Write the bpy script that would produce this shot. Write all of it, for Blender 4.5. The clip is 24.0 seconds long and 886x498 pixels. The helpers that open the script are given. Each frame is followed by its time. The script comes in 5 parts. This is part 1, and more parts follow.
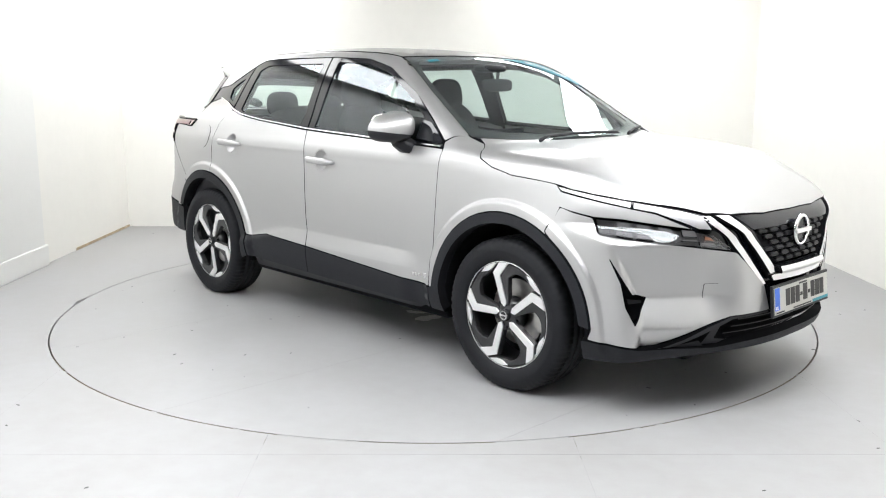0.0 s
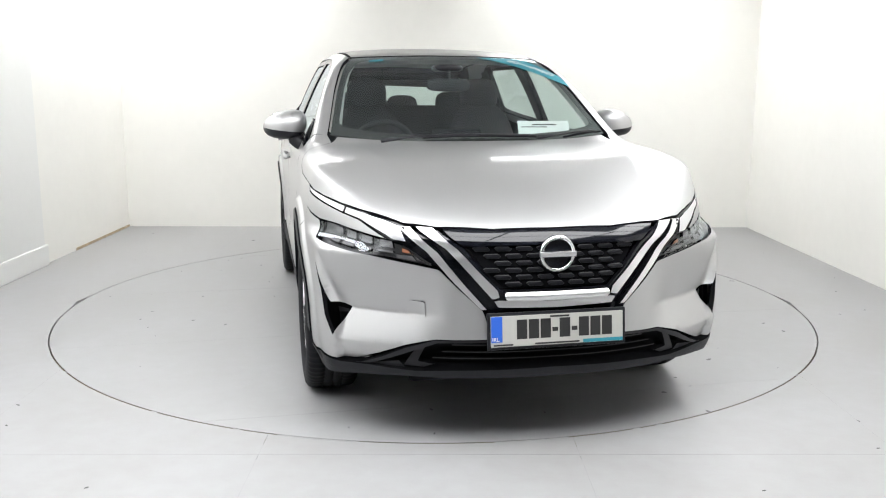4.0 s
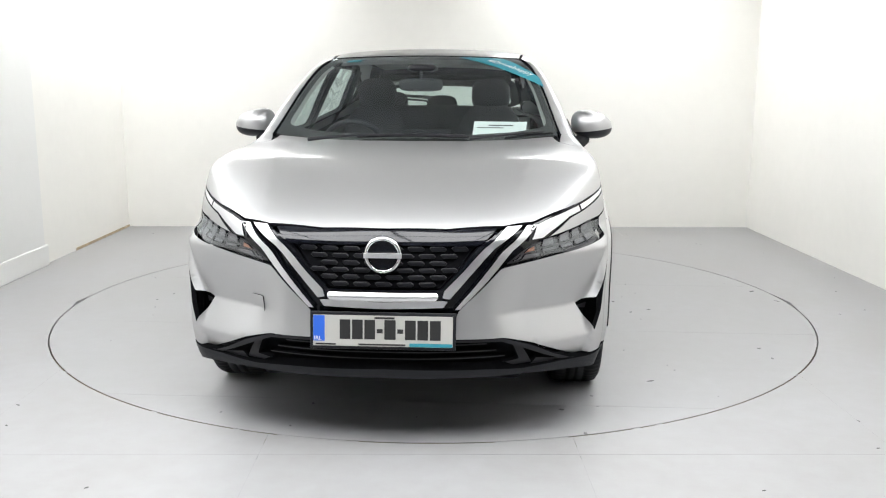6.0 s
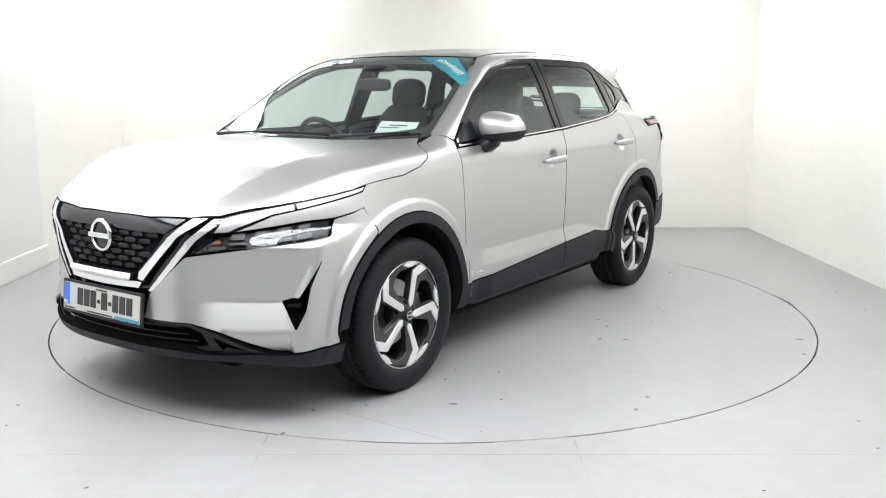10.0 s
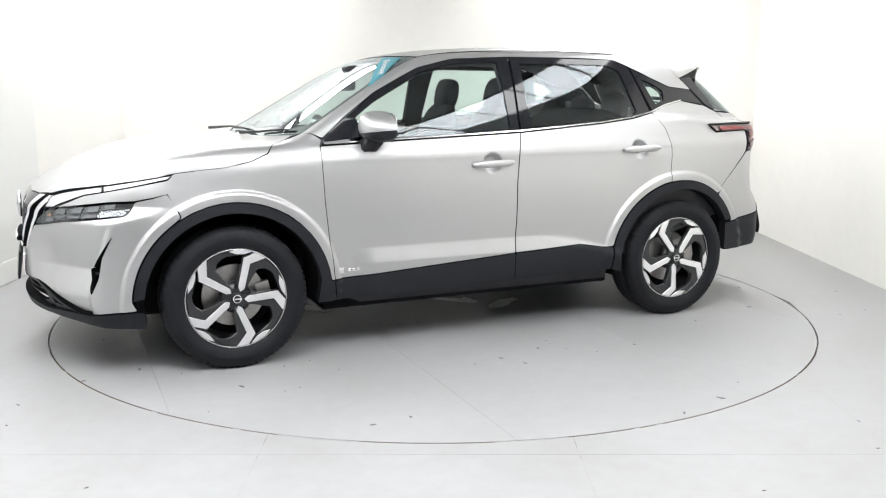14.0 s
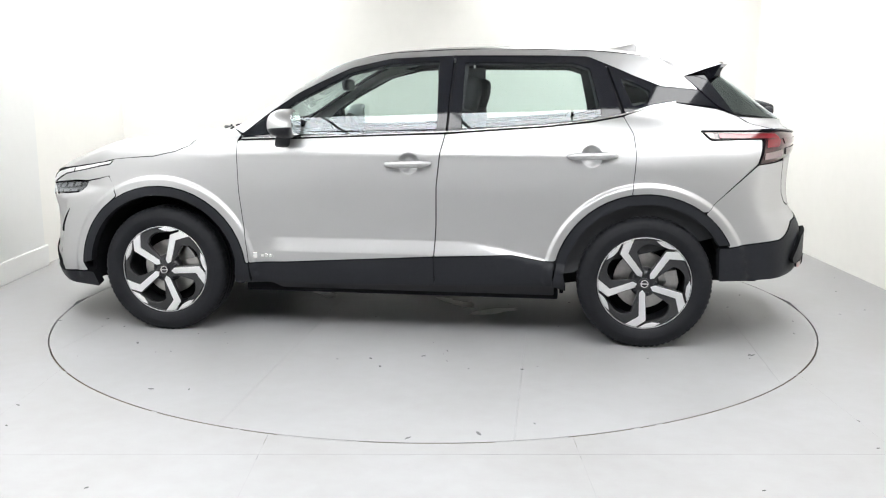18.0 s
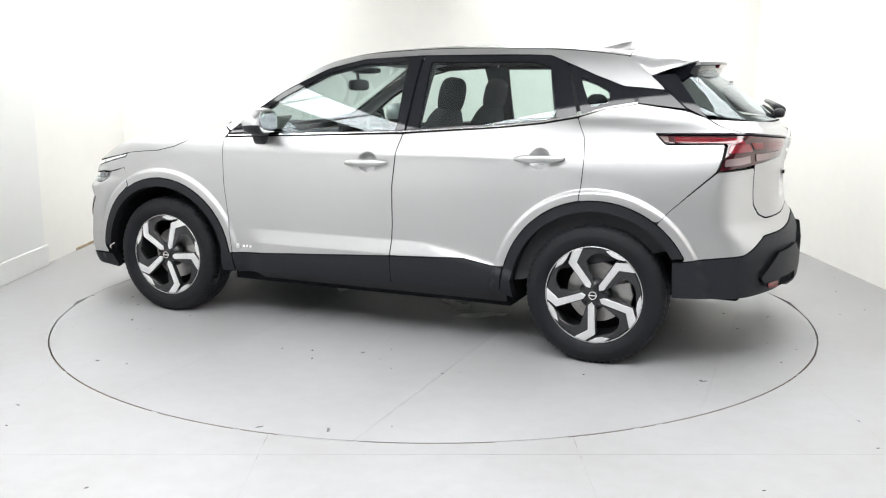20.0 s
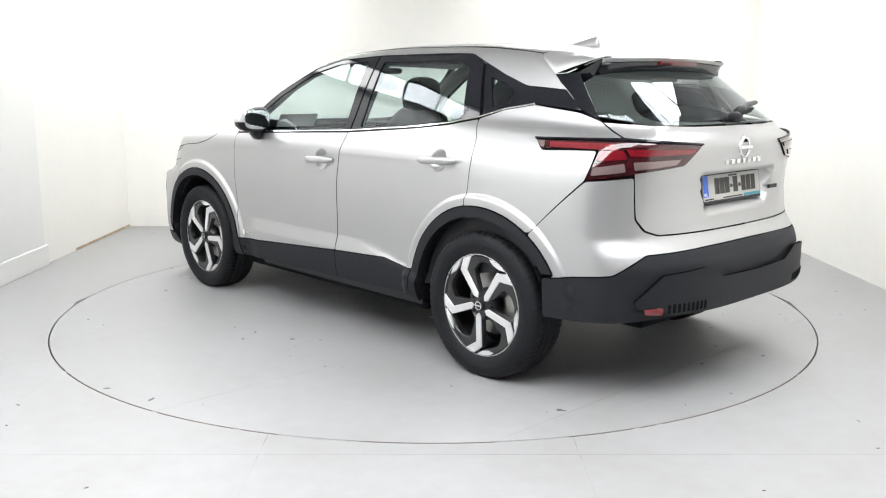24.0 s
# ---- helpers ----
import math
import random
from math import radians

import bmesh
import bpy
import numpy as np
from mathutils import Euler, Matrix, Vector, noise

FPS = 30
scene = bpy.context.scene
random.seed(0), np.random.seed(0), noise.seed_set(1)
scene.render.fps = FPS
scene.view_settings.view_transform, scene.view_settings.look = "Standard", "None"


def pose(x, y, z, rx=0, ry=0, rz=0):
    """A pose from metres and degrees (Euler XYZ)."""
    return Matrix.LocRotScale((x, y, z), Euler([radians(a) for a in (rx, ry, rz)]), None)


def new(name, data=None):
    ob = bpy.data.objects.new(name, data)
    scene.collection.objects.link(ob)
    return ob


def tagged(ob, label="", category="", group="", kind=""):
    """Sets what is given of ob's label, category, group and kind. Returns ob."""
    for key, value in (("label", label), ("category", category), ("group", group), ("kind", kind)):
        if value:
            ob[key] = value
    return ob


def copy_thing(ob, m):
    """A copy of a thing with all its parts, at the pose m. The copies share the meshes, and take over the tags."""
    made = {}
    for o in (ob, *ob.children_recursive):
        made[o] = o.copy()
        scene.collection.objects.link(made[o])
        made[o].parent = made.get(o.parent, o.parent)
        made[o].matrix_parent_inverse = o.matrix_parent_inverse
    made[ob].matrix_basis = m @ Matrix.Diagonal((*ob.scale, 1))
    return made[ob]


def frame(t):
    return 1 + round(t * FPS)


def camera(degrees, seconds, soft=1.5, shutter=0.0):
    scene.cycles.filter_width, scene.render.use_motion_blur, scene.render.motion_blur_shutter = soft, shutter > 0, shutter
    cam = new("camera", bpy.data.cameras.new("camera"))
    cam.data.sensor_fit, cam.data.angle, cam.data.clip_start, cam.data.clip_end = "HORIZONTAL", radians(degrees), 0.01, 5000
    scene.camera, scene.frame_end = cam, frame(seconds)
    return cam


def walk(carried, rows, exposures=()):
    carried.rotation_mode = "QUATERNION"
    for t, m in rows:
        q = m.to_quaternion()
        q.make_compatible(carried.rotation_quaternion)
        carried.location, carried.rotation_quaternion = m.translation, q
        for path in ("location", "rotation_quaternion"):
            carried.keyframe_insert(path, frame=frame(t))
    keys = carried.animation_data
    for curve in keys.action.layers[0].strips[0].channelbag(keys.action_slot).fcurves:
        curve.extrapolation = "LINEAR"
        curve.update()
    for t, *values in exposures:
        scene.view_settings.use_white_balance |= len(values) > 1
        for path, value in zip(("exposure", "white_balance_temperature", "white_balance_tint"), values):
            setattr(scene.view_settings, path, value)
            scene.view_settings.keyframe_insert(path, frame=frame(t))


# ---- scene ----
from mathutils.geometry import delaunay_2d_cdt

cam = camera(53.835, 24.0, soft=1.15)
VIEW = pose(0, -5.517, 1.3695, 90 - 10.468, 0, -0.538) @ pose(0, 0, 0, 0, 0, 0.198)
EXPOSURES = [(0.0, 0.0), (2.0, -0.07), (5.0, -0.15), (8.0, -0.15), (10.0, -0.06), (13.0, 0.0), (24.0, 0.0)]
walk(cam, [(0.0, VIEW), (24.0, VIEW)], EXPOSURES)

# heading of the car on the turntable, degrees, time by time
HEADINGS = [(0, -46.83), (0.5, -50.82), (1, -54.77), (1.5, -58.72), (2, -62.68), (2.5, -66.75), (3.5, -74.5), (4.5, -82.15), (5, -86.05), (5.5, -90.15),
            (6, -94.0), (6.5, -97.72), (7, -101.55), (7.5, -105.42), (8, -109.32), (8.5, -113.42), (9, -117.33), (9.5, -121.1), (10, -125.03),
            (10.5, -129.0), (11.5, -136.9), (12.5, -144.8), (13, -148.6), (13.5, -152.45), (14, -156.31), (14.5, -160.2), (15, -164.2),
            (15.5, -168.13), (16, -171.95), (16.5, -175.7), (17, -179.5), (17.5, -183.45), (18, -187.55), (18.5, -191.5), (19.5, -199.5),
            (20.5, -207.41), (21, -211.35), (21.5, -215.4), (22, -218.39), (22.5, -220.25), (23, -222.16), (23.5, -224.2), (24, -227.15)]

# ---------------------------------------------------------------- light
world = bpy.data.worlds.new("hall")
scene.world = world
world.use_nodes = True
world.node_tree.nodes["Background"].inputs[0].default_value = (0.9, 0.95, 1.0, 1)
world.node_tree.nodes["Background"].inputs[1].default_value = 0.2
scene.view_settings.exposure = 0.0
LIGHT_POWER = 9.1


# ---------------------------------------------------------------- materials
def mat(name, color, rough=0.5, metal=0.0, vary=0.0, scale=8.0, bump=0.0, bump_scale=60.0, coat=0.0, rough_vary=0.0, spec=0.5, stretch=(1, 1, 1), tint=None, coat_rough=0.03):
    """A principled surface with variation at two scales, fine relief and uneven gloss."""
    m = bpy.data.materials.new(name)
    m.use_nodes = True
    nt = m.node_tree
    b = nt.nodes["Principled BSDF"]
    b.inputs["Base Color"].default_value = (*color, 1)
    b.inputs["Roughness"].default_value = rough
    b.inputs["Metallic"].default_value = metal
    b.inputs["Coat Weight"].default_value = coat
    b.inputs["Coat Roughness"].default_value = coat_rough
    b.inputs["Specular IOR Level"].default_value = spec
    tc = nt.nodes.new("ShaderNodeTexCoord")
    mp = nt.nodes.new("ShaderNodeMapping")
    mp.inputs["Scale"].default_value = stretch
    nt.links.new(tc.outputs["Object"], mp.inputs[0])
    if vary > 0:
        big, fine = nt.nodes.new("ShaderNodeTexNoise"), nt.nodes.new("ShaderNodeTexNoise")
        big.inputs["Scale"].default_value, fine.inputs["Scale"].default_value = scale, scale * 9
        big.inputs["Detail"].default_value, fine.inputs["Detail"].default_value = 5, 3
        nt.links.new(mp.outputs[0], big.inputs["Vector"])
        nt.links.new(mp.outputs[0], fine.inputs["Vector"])
        add = nt.nodes.new("ShaderNodeMath")
        add.operation = "ADD"
        half = nt.nodes.new("ShaderNodeMath")
        half.operation = "MULTIPLY"
        half.inputs[1].default_value = 0.5
        nt.links.new(fine.outputs["Fac"], half.inputs[0])
        nt.links.new(big.outputs["Fac"], add.inputs[0])
        nt.links.new(half.outputs[0], add.inputs[1])
        ramp = nt.nodes.new("ShaderNodeMapRange")
        ramp.inputs["From Min"].default_value, ramp.inputs["From Max"].default_value = 0.45, 1.05
        nt.links.new(add.outputs[0], ramp.inputs["Value"])
        mix = nt.nodes.new("ShaderNodeMix")
        mix.data_type = "RGBA"
        lo = tint or tuple(c * (1 - vary) for c in color)
        mix.inputs["A"].default_value = (*lo, 1)
        mix.inputs["B"].default_value = (*[min(1, c * (1 + vary * 0.6)) for c in color], 1)
        nt.links.new(ramp.outputs[0], mix.inputs["Factor"])
        nt.links.new(mix.outputs["Result"], b.inputs["Base Color"])
        if rough_vary > 0:
            rr = nt.nodes.new("ShaderNodeMapRange")
            rr.inputs["From Min"].default_value, rr.inputs["From Max"].default_value = 0.4, 1.1
            rr.inputs["To Min"].default_value, rr.inputs["To Max"].default_value = rough - rough_vary, rough + rough_vary
            nt.links.new(add.outputs[0], rr.inputs["Value"])
            nt.links.new(rr.outputs[0], b.inputs["Roughness"])
    if bump > 0:
        n = nt.nodes.new("ShaderNodeTexNoise")
        n.inputs["Scale"].default_value, n.inputs["Detail"].default_value = bump_scale, 4
        nt.links.new(mp.outputs[0], n.inputs["Vector"])
        bp = nt.nodes.new("ShaderNodeBump")
        bp.inputs["Strength"].default_value, bp.inputs["Distance"].default_value = bump, 0.002
        nt.links.new(n.outputs["Fac"], bp.inputs["Height"])
        nt.links.new(bp.outputs[0], b.inputs["Normal"])
    return m


def glass(name, color=(1, 1, 1), rough=0.0, clear=0.9, base=0.075):
    """Thin glass: a mirror by its angle over a tinted see-through sheet."""
    m = bpy.data.materials.new(name)
    m.use_nodes = True
    nt = m.node_tree
    nt.nodes.clear()
    out = nt.nodes.new("ShaderNodeOutputMaterial")
    mix = nt.nodes.new("ShaderNodeMixShader")
    lw = nt.nodes.new("ShaderNodeLayerWeight")
    lw.inputs[0].default_value = 0.5
    pw = nt.nodes.new("ShaderNodeMath")
    pw.operation = "POWER"
    pw.inputs[1].default_value = 4.5
    nt.links.new(lw.outputs["Facing"], pw.inputs[0])
    fr = nt.nodes.new("ShaderNodeMapRange")
    fr.inputs["To Min"].default_value = base
    nt.links.new(pw.outputs[0], fr.inputs["Value"])
    tr = nt.nodes.new("ShaderNodeBsdfTransparent")
    tr.inputs[0].default_value = (*[c * clear for c in color], 1)
    gl = nt.nodes.new("ShaderNodeBsdfGlossy")
    gl.inputs["Roughness"].default_value = rough
    gl.inputs["Color"].default_value = (0.90, 0.96, 1.0, 1)
    nt.links.new(fr.outputs[0], mix.inputs[0])
    nt.links.new(tr.outputs[0], mix.inputs[1])
    nt.links.new(gl.outputs[0], mix.inputs[2])
    nt.links.new(mix.outputs[0], out.inputs[0])
    return m


def glow(name, color, strength):
    m = bpy.data.materials.new(name)
    m.use_nodes = True
    b = m.node_tree.nodes["Principled BSDF"]
    b.inputs["Base Color"].default_value = (*color, 1)
    b.inputs["Emission Color"].default_value = (*color, 1)
    b.inputs["Emission Strength"].default_value = strength
    return m


PLATE = mat("white_plate_sheet", (0.46, 0.455, 0.43), 0.5, vary=0.02, scale=20)
CHIP = mat("chipped_floor_paint", (0.10, 0.10, 0.10), 0.8, vary=0.4, scale=60)
# tone of the unseen hall, set by what the car paint should mirror
GREYWALL = mat("unseen_hall_grey", (0.22, 0.22, 0.225), 0.8, vary=0.1, scale=1.0)
WALL = mat("white_wall_paint", (0.85, 0.838, 0.80), 0.75, vary=0.03, scale=1.2, bump=0.15, bump_scale=90)
FLOOR = mat("grey_floor_paint", (0.322, 0.324, 0.331), 0.5, vary=0.16, scale=1.3, tint=(0.286, 0.282, 0.278), bump=0.12, bump_scale=45, rough_vary=0.1)
DISC = mat("grey_turntable_paint", (0.322, 0.325, 0.332), 0.48, vary=0.16, scale=1.2, tint=(0.284, 0.283, 0.282), bump=0.12, bump_scale=40, rough_vary=0.1)
BATTEN = mat("bare_timber", (0.46, 0.37, 0.25), 0.8, vary=0.35, scale=14)
EDGE = mat("worn_timber_edge", (0.20, 0.165, 0.125), 0.8, vary=0.3, scale=20)
SCUFF = mat("black_rubber_scuff", (0.16, 0.16, 0.165), 0.8, vary=0.3, scale=40)
PATCHPAINT = mat("pale_floor_paint_patch", (0.85, 0.85, 0.84), 0.6, vary=0.15, scale=20)
SEAM = mat("floor_seam_dirt", (0.30, 0.30, 0.30), 0.8, vary=0.3, scale=30)
CEILING = mat("grey_white_ceiling_sheet", (0.60, 0.60, 0.60), 0.7, vary=0.04, scale=2)
PAINT = mat("silver_metallic_paint", (0.52, 0.52, 0.525), 0.46, metal=0.92, coat=0.6, vary=0.012, scale=300, coat_rough=0.12)
PLASTIC = mat("grained_black_plastic", (0.0108, 0.0120, 0.0158), 0.55, vary=0.15, scale=60, bump=0.25, bump_scale=500, spec=0.3)
GLOSS = mat("piano_black_trim", (0.007, 0.0078, 0.0115), 0.06)
SATIN = mat("satin_black_plastic", (0.012, 0.0125, 0.016), 0.4, vary=0.1, scale=40, spec=0.35)
# black inner plastic, and shade painted on the turned-in edges of panels
VOID = mat("dark_plastic_and_gap_shade", (0.007, 0.0072, 0.009), 0.9, vary=0.1, scale=20, spec=0.1)
RUBBER = mat("tyre_rubber", (0.0085, 0.0092, 0.0118), 0.62, vary=0.2, scale=40, bump=0.2, bump_scale=300, spec=0.25)
CHROME = mat("chrome_trim", (0.90, 0.90, 0.90), 0.20, metal=1.0)
MIRROR = mat("mirror_glass", (0.70, 0.72, 0.72), 0.02, metal=1.0)
BRIGHT = mat("satin_chrome", (0.90, 0.90, 0.91), 0.38, metal=1.0, vary=0.02, scale=60)
ALLOY = mat("machined_alloy", (0.88, 0.88, 0.89), 0.42, metal=0.9, vary=0.05, scale=80)
GUN = mat("dark_grey_wheel_paint", (0.018, 0.0185, 0.021), 0.4, metal=0.2, coat=0.5, vary=0.05, scale=60)
STEEL = mat("brake_disc_steel", (0.45, 0.44, 0.43), 0.35, metal=0.9, vary=0.2, scale=30)
FABRIC = mat("black_seat_fabric", (0.013, 0.0135, 0.0165), 0.9, vary=0.2, scale=60, bump=0.4, bump_scale=400)
DASH = mat("soft_black_dashboard", (0.013, 0.014, 0.0175), 0.6, vary=0.1, scale=30, bump=0.2, bump_scale=400)
HEADLINING = mat("pale_grey_headlining", (0.50, 0.50, 0.48), 0.9, vary=0.05, scale=30)
SHEET = mat("white_wall_sheet", (0.78, 0.78, 0.765), 0.55, vary=0.02, scale=2)
WHITE = mat("white_card", (0.82, 0.82, 0.80), 0.6, vary=0.02, scale=20)
BLUE = mat("blue_plate_band", (0.03, 0.13, 0.62), 0.4)
INK = mat("black_ink", (0.02, 0.02, 0.02), 0.5)
TEAL = mat("teal_sticker", (0.03, 0.26, 0.33), 0.45, vary=0.05, scale=20)
REDLENS = mat("red_lamp_lens", (0.15, 0.008, 0.014), 0.08, coat=1.0)
REDDARK = mat("dark_red_lamp_lens", (0.045, 0.005, 0.008), 0.08, coat=1.0)
AMBER = mat("amber_bulb", (0.38, 0.16, 0.09), 0.3)
LAMPSILVER = mat("lamp_reflector", (0.74, 0.74, 0.76), 0.34, metal=0.9)
LAMPWHITE = mat("white_light_guide", (0.80, 0.80, 0.80), 0.25, coat=0.8, vary=0.03, scale=60)
LAMPGREY = mat("lamp_reflector_facets", (0.18, 0.18, 0.19), 0.5, metal=0.6)
LAMPBACK = mat("lamp_housing", (0.075, 0.075, 0.08), 0.35, metal=0.5, vary=0.1, scale=60)
BLOCK = mat("black_grille_plastic", (0.007, 0.0075, 0.010), 0.4, spec=0.3, vary=0.1, scale=40)
SMOKED = mat("smoked_lamp_lens", (0.26, 0.20, 0.20), 0.15, metal=0.4, coat=1.0)
WINDOW = glass("tinted_window_glass", (0.885, 0.985, 0.955), clear=0.95)
SCREEN = glass("windscreen_glass", (0.87, 0.97, 0.955), clear=0.92)
PRIVACY = glass("dark_rear_glass", (0.84, 0.94, 0.90), clear=0.88)
LENS = glass("clear_lamp_lens", (1, 1, 1), clear=0.95)


# ---------------------------------------------------------------- mesh helpers
def part(name, bm, material, parent, label="", smooth=False):
    """Links a bmesh as one mesh object under a thing or a part."""
    me = bpy.data.meshes.new(name)
    bm.to_mesh(me)
    bm.free()
    me.materials.append(material)
    me.materials.append(VOID)
    if smooth:
        me.shade_smooth()
    lay_n = me.attributes.get("shade")
    if lay_n is not None:
        if smooth:
            me.normals_split_custom_set_from_vertices([tuple(d.vector) for d in lay_n.data])
        me.attributes.remove(me.attributes["shade"])
    ob = new(name, me)
    ob.parent = parent
    if label:
        ob["label"] = label
    return ob


def box(bm, lo, hi, bevel=0.0, m=None):
    """A box between two corners, with bevelled edges."""
    b = bmesh.new()
    bmesh.ops.create_cube(b, size=1)
    for v in b.verts:
        v.co = Vector([(lo[i] + hi[i]) / 2 + v.co[i] * (hi[i] - lo[i]) for i in range(3)])
    if bevel:
        bmesh.ops.bevel(b, geom=b.edges[:], offset=bevel, segments=2, affect="EDGES", profile=0.5)
    return join(bm, b, m)


def join(bm, b, m=None):
    me = bpy.data.meshes.new("tmp")
    if m is not None:
        b.transform(m)
    b.to_mesh(me)
    b.free()
    bm.from_mesh(me)
    bpy.data.meshes.remove(me)
    return bm


def revolve(bm, profile, n=48, axis="Y"):
    """Turns (radius, offset) pairs round the y axis."""
    rings = []
    for r, o in profile:
        rings.append([bm.verts.new((r * math.cos(2 * math.pi * i / n), o, r * math.sin(2 * math.pi * i / n))) for i in range(n)])
    for a, b in zip(rings, rings[1:]):
        for i in range(n):
            bm.faces.new((a[i], a[(i + 1) % n], b[(i + 1) % n], b[i]))
    return bm


def prism(bm, pts, depth, m=None, bevel=0.0):
    """A flat outline in x, y given thickness along z (centred on 0)."""
    b = bmesh.new()
    f = b.faces.new([b.verts.new((x, y, -depth / 2)) for x, y in pts])
    ext = bmesh.ops.extrude_face_region(b, geom=[f])
    bmesh.ops.translate(b, verts=[v for v in ext["geom"] if isinstance(v, bmesh.types.BMVert)], vec=(0, 0, depth))
    bmesh.ops.recalc_face_normals(b, faces=b.faces[:])
    if bevel:
        bmesh.ops.bevel(b, geom=b.edges[:], offset=bevel, segments=1, affect="EDGES")
    return join(bm, b, m)


def tube(bm, pts, r, n=8, m=None):
    """A round bar along a line of points."""
    pts = [Vector(p) for p in pts]
    b = bmesh.new()
    rings = []
    for i, p in enumerate(pts):
        d = (pts[min(i + 1, len(pts) - 1)] - pts[max(i - 1, 0)]).normalized()
        q = d.to_track_quat("Z", "Y")
        rr = r[i] if isinstance(r, (list, tuple)) else r
        rings.append([b.verts.new(p + q @ Vector((rr * math.cos(2 * math.pi * k / n), rr * math.sin(2 * math.pi * k / n), 0))) for k in range(n)])
    for a, c in zip(rings, rings[1:]):
        for k in range(n):
            b.faces.new((a[k], a[(k + 1) % n], c[(k + 1) % n], c[k]))
    b.faces.new(rings[0][::-1])
    b.faces.new(rings[-1])
    return join(bm, b, m)


def loft(bm, rings, caps=True, m=None):
    b = bmesh.new()
    rr = [[b.verts.new(p) for p in ring] for ring in rings]
    n = len(rr[0])
    for a, c in zip(rr, rr[1:]):
        for k in range(n):
            b.faces.new((a[k], a[(k + 1) % n], c[(k + 1) % n], c[k]))
    if caps:
        b.faces.new(rr[0][::-1])
        b.faces.new(rr[-1])
    bmesh.ops.recalc_face_normals(b, faces=b.faces[:])
    return join(bm, b, m)


def mirrored(bm):
    b = bm.copy()
    b.transform(Matrix.Diagonal((1, -1, 1, 1)))
    bmesh.ops.reverse_faces(b, faces=b.faces[:])
    layer = b.verts.layers.float_vector.get("shade")
    if layer is not None:
        for v in b.verts:
            v[layer] = Vector((v[layer][0], -v[layer][1], v[layer][2]))
    return b


# ---------------------------------------------------------------- the room
def room():
    X0, X1, Y0, Y1, H = -3.05, 3.13, -4.3, 3.12, 2.8
    bm = bmesh.new()
    box(bm, (-5.2, -11.2, -0.30), (5.2, Y1 + 0.4, -0.12))
    floor = tagged(part("floor", bm, SEAM, None), "concrete slab under the painted floor boards", "floor", kind="structure")
    # assumed hall behind the camera, out of view, added to shape the reflections
    tagged(part("hall_floor", box(bmesh.new(), (-5.0, -11.0, -0.12), (5.0, Y0, -0.004)), GREYWALL, None), "dark grey floor of an unseen, assumed hall", "floor", kind="structure")
    # plywood floor boards, cut round the turntable
    rim = 2.298
    for i, (a, b) in enumerate(((-3.0495, -1.8405), (-1.8395, -0.6685), (-0.6675, 0.5515), (0.5525, 1.7755), (1.7765, 3.1295))):
        for c, d in ((Y0 + 0.002, -2.4015), (-2.4005, Y1 - 0.002)):
            bm = bmesh.new()
            board(bm, a, b, c, d, rim)
            if bm.verts:
                part("floor_board", bm, FLOOR, floor)
            else:
                bm.free()
    # paint bridges the joint round the disc in places
    for a0, a1 in ((-106, -97.5), (-84, -76.5), (-69.2, -68.4), (-66.4, -65.6), (-111, -110.2), (-122, -121.2), (-142, -141.4), (-40, -39.2), (60, 61)):
        bm = bmesh.new()
        n = max(2, int(abs(a1 - a0)))
        ring = [[(r * math.cos(radians(a0 + (a1 - a0) * i / n)), r * math.sin(radians(a0 + (a1 - a0) * i / n)), z) for r, z in ((2.2905, -0.004), (2.2905, -0.0012), (2.3005, 0.0006), (2.3005, -0.004))] for i in range(n + 1)]
        loft(bm, ring)
        part("paint_bridge", bm, FLOOR, floor)
    # chips in the paint of the boards
    rng = random.Random(11)
    for i in range(60):
        x, y = rng.uniform(-2.9, 2.95), rng.uniform(-3.1, 2.9)
        if math.hypot(x, y) < 2.34:
            continue
        s, n = rng.uniform(0.0025, 0.007), 7
        pts = [(s * rng.uniform(0.6, 1.6) * math.cos(6.283 * k / n) * 1.5, s * rng.uniform(0.4, 0.9) * math.sin(6.283 * k / n)) for k in range(n)]
        part("paint_chip", prism(bmesh.new(), pts, 0.0012, pose(x, y, 0.0006, 0, 0, rng.uniform(0, 180))), CHIP, floor)
    # the hall walls are unseen too and only close off the reflected space
    walls = (("wall_north", (X0 - 0.15, Y1, -0.1), (X1 + 0.15, Y1 + 0.15, H)), ("wall_west", (X0 - 0.15, Y0, -0.1), (X0, Y1, H)),
             ("wall_east", (X1, Y0, -0.1), (X1 + 0.15, Y1, H)),
             ("hall_wall_south", (-5.0, -11.15, -0.1), (5.0, -11.0, 3.4)), ("hall_wall_west", (-5.15, -11.15, -0.1), (-5.0, Y0, 3.4)), ("hall_wall_east", (5.0, -11.15, -0.1), (5.15, Y0, 3.4)),
             ("hall_wall_inner_west", (-5.0, Y0 - 0.1, -0.1), (X0 - 0.15, Y0, 3.4)), ("hall_wall_inner_east", (X1 + 0.15, Y0 - 0.1, -0.1), (5.0, Y0, 3.4)), ("hall_wall_header", (X0 - 0.15, Y0 - 0.1, H), (X1 + 0.15, Y0, 3.4)))
    for name, lo, hi in walls:
        tagged(part(name, box(bmesh.new(), lo, hi), WALL if not name.startswith("hall") else GREYWALL, None), "smooth white painted studio wall" if not name.startswith("hall") else "plain grey wall of an unseen, assumed hall", "wall", kind="structure")
    tagged(part("ceiling", box(bmesh.new(), (X0, Y0, H), (X1, Y1, H + 0.1)), CEILING, None), "white sheet ceiling above the turntable", "ceiling", kind="structure")
